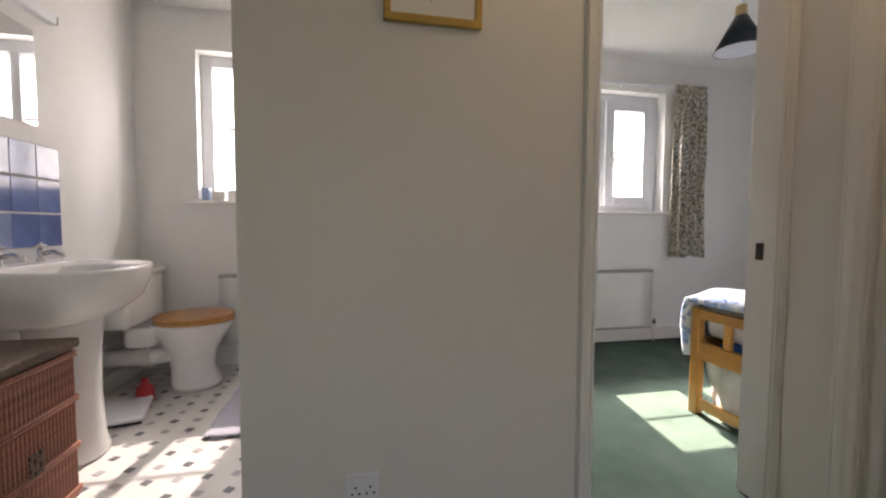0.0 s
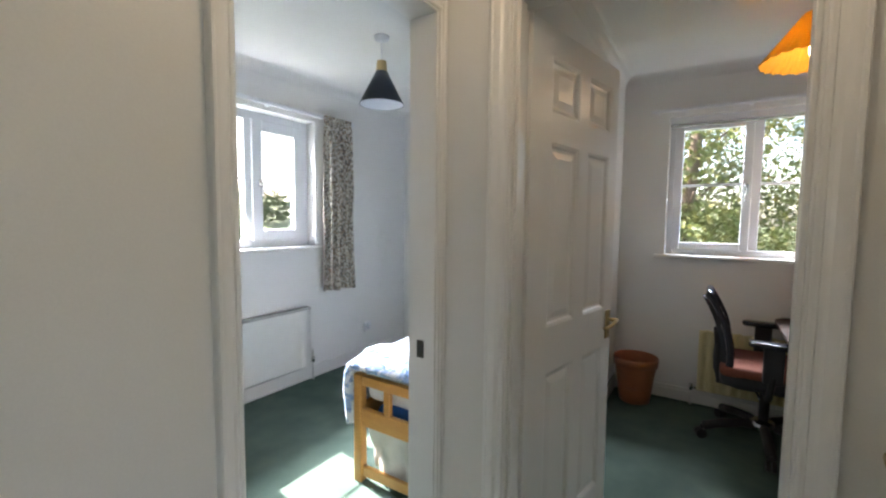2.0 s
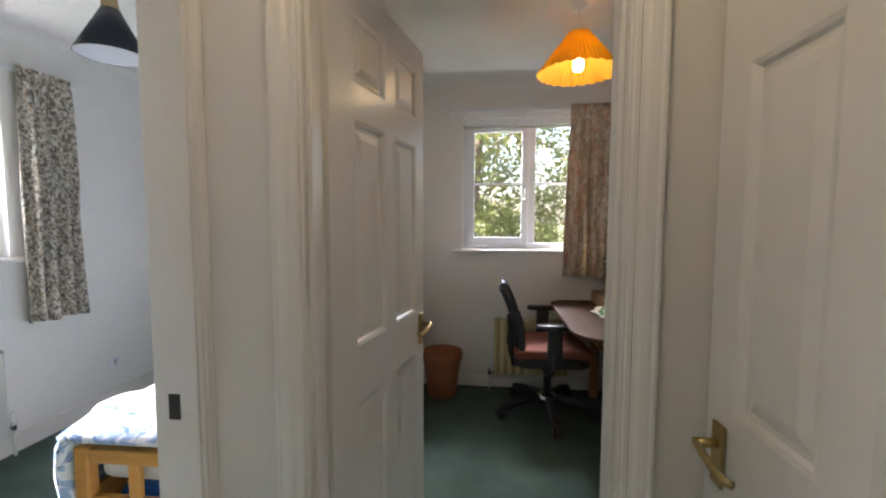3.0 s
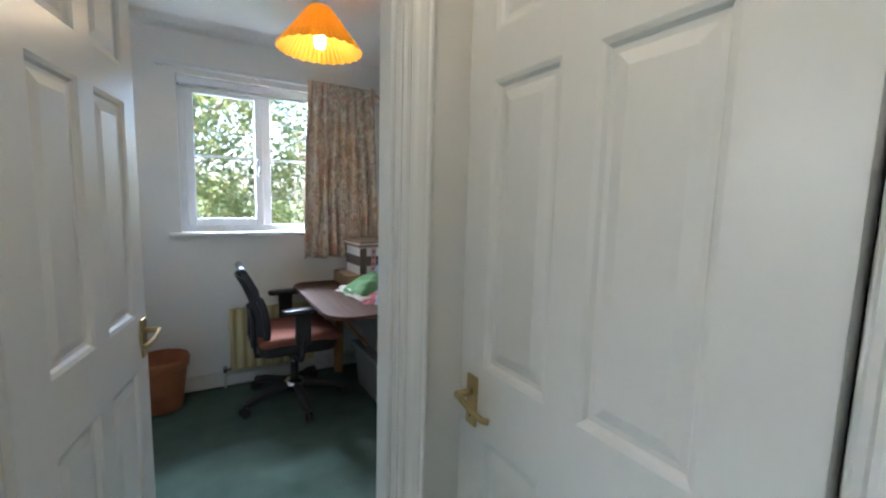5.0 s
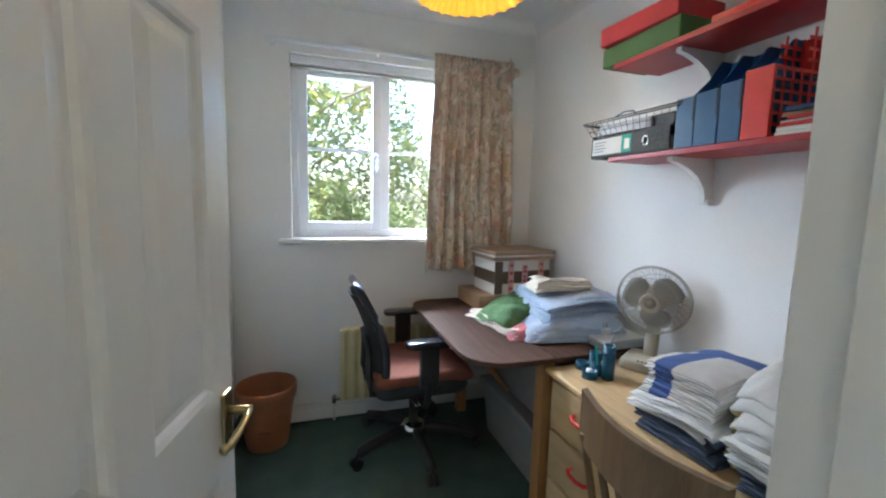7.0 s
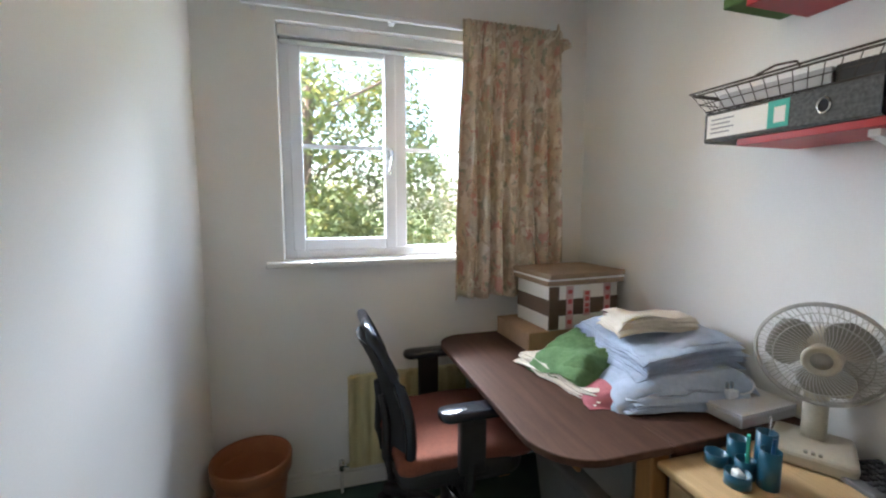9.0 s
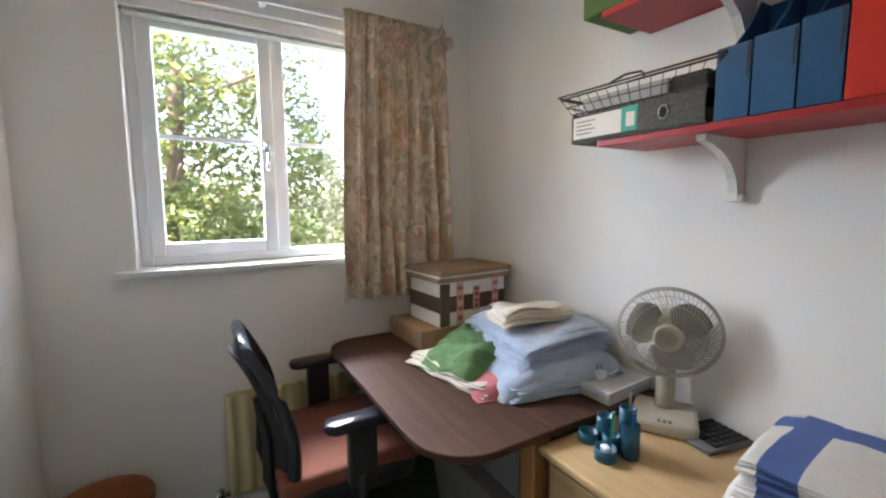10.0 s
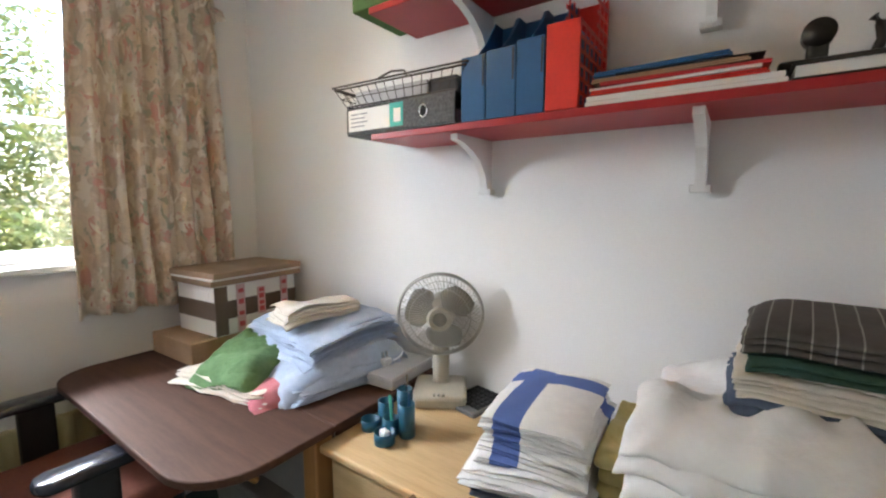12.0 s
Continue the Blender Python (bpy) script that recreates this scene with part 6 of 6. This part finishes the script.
lathe(bm, [(0.045, 0), (0.05, 0.01), (0.042, 0.08), (0.02, 0.10), (0.018, 0.13)], 20)
solo("cleaner_bottle", bm, plain("red bottle", (0.45, 0.03, 0.04), 0.35), "red bathroom cleaner bottle on the floor behind the pipe", "bottle", pose(-1.30, 2.46, -0.0015), "", True)
sc = thing("bathroom_scales", "white flat bathroom scales on the vinyl floor", "scales", pose(-1.35, 2.27, -0.0015, 0, 0, 14))
part("platform", block((-0.13, -0.15, 0.012), (0.14, 0.15, 0.04), 0.012, 2), WHITEIN, sc)
part("dark_base", block((-0.12, -0.14, 0.0), (0.13, 0.14, 0.0125)), BLACK, sc)
pp = thing("waste_pipe", "white plastic waste pipe under the basin", "pipe", pose(-1.43, 2.29, 0))
part("upright", rod(bmesh.new(), (0, 0, -0.0015), (0, 0, 0.42), 0.018), PORCELAIN, pp, "", True)
mat_ = bmesh.new()
cloth_slab(mat_, 0.48, 0.75, 0, 0.016, 4, 0.004)
solo("bath_mat", mat_, plain("pale lilac towelling", (0.55, 0.55, 0.64), 0.95, bump=0.6, scale=120), "pale lilac bath mat on the floor", "mat", pose(-0.60, 2.30, 0.004), "", True)

r3 = radiator("radiator", "white panel radiator on the bathroom outer wall", RADWHITE, pose(-0.50, BED_Y, 0, 0, 0, 180), 0.565, 0.15, 0.62, 1, True)

# wicker hamper: each cane a piece
hm = thing("laundry_hamper", "red-brown wicker laundry hamper with a dark woven lid", "hamper", pose(-1.335, 1.385, -0.0015))
HW2, HD2, HH = 0.205, 0.205, 0.545
part("lining", block((-HW2 + 0.012, -HD2 + 0.012, 0.0), (HW2 - 0.012, HD2 - 0.012, HH), 0.01), WICKERTOP, hm)
cane = finish("cane", rod(bmesh.new(), (0, 0, 0.01), (0, 0, HH - 0.01), 0.0085, None, 7), WICKER, True)
for face in range(4):
    for k in range(24):
        u = -HW2 + 0.01 + k * (2 * HW2 - 0.02) / 23
        o = new("cane", cane)
        o.parent = hm
        o.location = ((u, HD2 - 0.006, 0), (u, -HD2 + 0.006, 0), (HW2 - 0.006, u, 0), (-HW2 + 0.006, u, 0))[face]
for z in (0.03, 0.19, 0.36, 0.52):
    bm = bmesh.new()
    for dz in (0, 0.012):
        tube(bm, [(sx * (HW2 + 0.003), sy * (HD2 + 0.003), z + dz) for sx, sy in ((-1, -1), (1, -1), (1, 1), (-1, 1))], 0.006, 6, True)
    part("woven_band", bm, WICKER, hm, "", True)
part("lid", block((-HW2 - 0.012, -HD2 - 0.012, HH + 0.001), (HW2 + 0.014, HD2 + 0.012, HH + 0.035), 0.008, 2), WICKERTOP, hm, "dark woven lid")
bm = bmesh.new()
for i in range(3):
    for j in range(4):
        box(bm, (HW2 + 0.003, -0.03 + i * 0.022, 0.20 + j * 0.02), (HW2 + 0.008 + 0.003 * ((i + j) % 2), -0.012 + i * 0.022, 0.216 + j * 0.02), 0.002)
part("woven_badge", bm, WICKERTOP, hm)
bx = thing("tissue_box", "pale blue and white box on the hamper lid", "box", pose(-1.33, 1.36, HH + 0.0345, 0, 0, 10))
part("carton_body", block((-0.09, -0.06, 0), (0.09, 0.06, 0.075), 0.004), PALETILE, bx)
part("tissue", cloth_slab(bmesh.new(), 0.07, 0.05, 0.074, 0.05, 9, 0.012), PAPER, bx, "white tissue", True)

mr = thing("wall_mirror", "frameless mirror on the bathroom wall", "mirror", pose(BATH_X, 1.80, 1.42))
part("mirror_glass", block((0.004, -0.34, 0), (0.008, 0.355, 0.42)), MIRROR, mr)
part("backing", block((0.0, -0.335, 0.005), (0.004, 0.35, 0.415)), GREYTRIM, mr)
sl = thing("strip_light", "white shaver strip light above the mirror", "wall light", pose(BATH_X, 1.95, 1.93))
part("housing", block((0, -0.28, -0.02), (0.05, 0.30, 0.03), 0.01, 2), UPVC, sl)
part("end_cap", block((0.004, 0.30, -0.016), (0.046, 0.315, 0.026), 0.005), CHROME, sl)
# toiletries on the bathroom sill
for x, w, h, mat, lab in ((-1.155, 0.045, 0.085, PALETILE, "small pale blue carton on the bathroom sill"), (-1.075, 0.085, 0.065, PAPER, "white carton on the bathroom sill"), (-0.985, 0.05, 0.075, PAPER, "small white carton on the bathroom sill")):
    solo("toiletry_box", block((-w / 2, -0.025, 0), (w / 2, 0.025, h), 0.003), mat, lab, "box", pose(x, BED_Y + 0.03, BATH_WIN[2] + 0.0205), "boxes on the sill")

# ---------------------------------------------------------------- outside: ground, hill, hedges, tree
bm = bmesh.new()
xs = [-400, -250, -150, -90, -50, -25, -10, 0, 10, 25, 50, 90, 150, 250, 400]
ys = [-400, -200, -80, -20, 0, 10, 20, 35, 55, 80, 110, 150, 200, 260, 330, 420]
def land(x, y):
    rise = max(0.0, y - 40)
    return -2.75 - 3.0 * min(1, max(0, y - 6) / 30) + 22 * (1 - math.exp(-rise / 110)) + 1.5 * math.sin(x * 0.03) * min(1, rise / 60)
grid = [[bm.verts.new((x, y, land(x, y))) for x in xs] for y in ys]
for a, b in zip(grid, grid[1:]):
    for i in range(len(xs) - 1):
        bm.faces.new((a[i], a[i + 1], b[i + 1], b[i]))
structure("ground", bm, FIELD, "green meadow rising to a hill", "ground", True)


def leaves(rng, centre, radii, count, size, out):
    """Scatter small folded leaves through an uneven ellipsoid, thicker towards its skin."""
    V, F = out
    for _ in range(count):
        d = Vector((rng.gauss(0, 1), rng.gauss(0, 1), rng.gauss(0, 1))).normalized()
        r = rng.uniform(0.35, 1.0) ** 0.5 * (0.8 + 0.35 * noise.noise(d * 2.3 + Vector(centre)))
        p = Vector(centre) + Vector((d.x * radii[0], d.y * radii[1], d.z * radii[2])) * r
        t = Vector((rng.gauss(0, 1), rng.gauss(0, 1), rng.gauss(0, 0.6))).normalized()
        n = t.cross(Vector((rng.gauss(0, 1), rng.gauss(0, 1), rng.gauss(0, 1)))).normalized()
        s = size * rng.uniform(0.6, 1.3)
        k = len(V)
        V += [p - t * s, p + n * s * 0.45, p + t * s, p - n * s * 0.45]
        F += [(k, k + 1, k + 2), (k, k + 2, k + 3)]


def foliage(name, out, mat, parent, label):
    me = bpy.data.meshes.new(name)
    me.from_pydata([tuple(v) for v in out[0]], [], out[1])
    me.materials.append(mat)
    ob = new(name, me)
    ob.parent = parent
    return tagged(ob, label)


rng = random.Random(5)
tree = thing("tree", "dense green and yellowing tree close outside the study window", "tree", pose(0, 0, 0))
bm = bmesh.new()
tube(bm, [(7.2, 0.9, -2.8), (7.15, 0.8, -1.5), (7.1, 0.7, 0.0), (7.0, 0.6, 1.4), (7.0, 0.5, 2.8)], 0.08, 10)
part("trunk", bm, BARK, tree, "", True)
for k in range(9):
    a = k * 2.4
    bm = bmesh.new()
    z = -0.4 + 0.36 * k
    tube(bm, [(7.05, 0.7, z), (7.05 + 0.5 * math.cos(a), 0.7 + 0.6 * math.sin(a), z + 0.4), (7.05 + 0.95 * math.cos(a), 0.7 + 1.2 * math.sin(a), z + 0.65)], 0.018, 6)
    part("limb", bm, BARK, tree, "", True)
green, yellow = ([], []), ([], [])
for c, r, n in (((6.7, 1.5, 1.2), (1.1, 1.0, 0.9), 2600), ((6.8, 0.5, 0.9), (1.1, 0.9, 0.9), 2600), ((7.0, 0.9, 2.4), (1.1, 1.1, 1.0), 2200), ((6.6, -0.4, 0.5), (0.9, 0.7, 0.9), 1700), ((7.3, -0.9, 1.4), (0.8, 0.6, 1.1), 900), ((7.0, 2.6, 1.6), (1.0, 1.0, 1.2), 1500), ((6.8, 1.0, -0.6), (1.2, 1.8, 1.0), 1800), ((7.6, 0.2, 3.2), (0.9, 1.6, 0.9), 1600), ((7.9, -0.6, 2.2), (0.7, 1.0, 1.2), 1600), ((7.8, 0.9, 1.2), (0.6, 1.8, 1.6), 3500), ((8.2, -1.8, 0.6), (0.8, 1.0, 1.5), 1500)):
    leaves(rng, c, r, int(n * 1.7), 0.042, green)
    leaves(rng, c, r, int(n * 0.6), 0.042, yellow)
foliage("crown", green, LEAF, tree, "small green leaves")
foliage("crown_yellow", yellow, LEAF_Y, tree, "yellowing leaves")
# garden shrubs, hedges and the wood on the hill seen from the bedroom
for k, (x, y, rx, ry, rz, n, s) in enumerate(((4.6, 12, 1.8, 1.2, 1.5, 1500, 0.10), (7.5, 14, 2.2, 1.5, 1.7, 1500, 0.12), (1.5, 20, 2.2, 1.5, 1.2, 900, 0.14), (10, 24, 3.5, 2.5, 2.4, 1300, 0.2), (16, 34, 5, 3, 3.2, 1300, 0.3), (26, 46, 6, 4, 4.0, 1300, 0.4), (4, 48, 7, 3, 3.0, 1200, 0.4))):
    tr_ = thing("shrub", "rounded garden shrub with yellow-green leaves" if k < 3 else "large bushy tree on the slope", "shrub" if k < 3 else "tree", pose(0, 0, 0), "trees seen from the bedroom")
    z = land(x, y)
    part("trunk", rod(bmesh.new(), (x, y, z - 0.1), (x, y, z + rz), 0.06 * rx, 0.02 * rx, 8), BARK, tr_)
    o = ([], [])
    for _ in range(5):
        leaves(rng, (x + rng.uniform(-0.5, 0.5) * rx, y + rng.uniform(-0.4, 0.4) * ry, z + rz * rng.uniform(0.7, 1.2)), (rx * 0.65, ry * 0.65, rz * 0.6), n // 5, s, o)
    foliage("crown", o, LEAF_Y if k in (0, 3) else LEAF, tr_, "")
o = ([], [])
for _ in range(90):
    x, y = rng.uniform(-60, 190), rng.choice((70, 105, 150, 190, 240)) + rng.uniform(-6, 6)
    leaves(rng, (x, y, land(x, y) + 2.2), (rng.uniform(4, 9), 3, rng.uniform(2.2, 4)), 90, 0.9, o)
w = foliage("hedgerow_trees", o, HEDGE, None, "far hedgerows and woods on the hillside")
tagged(w, category="trees", kind="stuff")
shed = thing("outbuilding", "low pale outbuilding with a slate roof beyond the garden", "outbuilding", pose(15.5, 29, land(15.5, 29) - 0.05, 0, 0, 12))
part("wall", block((-3.2, -1.6, 0), (3.2, 1.6, 2.0)), BRICK, shed)
bm = bmesh.new()
vs = [bm.verts.new(p) for p in ((-3.5, -1.9, 1.95), (3.5, -1.9, 1.95), (3.5, 1.9, 1.95), (-3.5, 1.9, 1.95), (-3.5, 0, 3.0), (3.5, 0, 3.0))]
for f in ((0, 1, 5, 4), (2, 3, 4, 5), (0, 4, 3), (1, 2, 5), (3, 2, 1, 0)):
    bm.faces.new([vs[k] for k in f])
part("roof", bm, ROOFTILE, shed)
for x in (-1.8, 1.6):
    part("window", block((x - 0.5, -1.62, 0.8), (x + 0.5, -1.59, 1.6)), BLACK, shed, "dark window")
part("door", block((-0.45, -1.63, 0.0), (0.45, -1.59, 1.85)), GLOSS, shed)

# ---------------------------------------------------------------- wall and floor pieces, last
tile_me = finish("tile", block((0.0, -0.0735, -0.0735), (0.007, 0.0735, 0.0735), 0.002), BLUETILE)
pale_me = finish("tile", block((0.0, -0.0735, -0.0735), (0.007, 0.0735, 0.0735), 0.002), PALETILE)
part("grout_bed", block((BATH_X, 1.452, 0.815), (BATH_X + 0.003, 2.285, 1.335)), GROUT, wall_bath)
for i in range(6):
    for j in range(4):
        z = 1.262 - 0.157 * j
        if z < 0.80:
            continue
        o = new("tile", pale_me if j == 0 or (i * 3 + j * 5) % 7 == 2 else tile_me)
        o.parent = wall_bath
        o.location = (BATH_X + 0.003, 2.207 - 0.150 * i, z)
inset_a = finish("inset", slab(bmesh.new(), [(-0.022, 0), (0, -0.022), (0.022, 0), (0, 0.022)], -0.0015, 0.0008), GREYINSET)
inset_b = finish("inset", slab(bmesh.new(), [(-0.022, 0), (0, -0.022), (0.022, 0), (0, 0.022)], -0.0015, 0.0008), PALEINSET)
for i in range(17):
    for j in range(17):
        x, y = BATH_X + 0.10 + i * 0.106, HALL_B + 0.06 + j * 0.106
        if x < 0.2 and y < BED_Y - 0.03:
            o = new("inset", inset_a if (i + j) % 2 else inset_b)
            o.parent = floor_bath
            o.location = (x, y, -0.001)
            o.rotation_euler = (0, 0, radians(20))
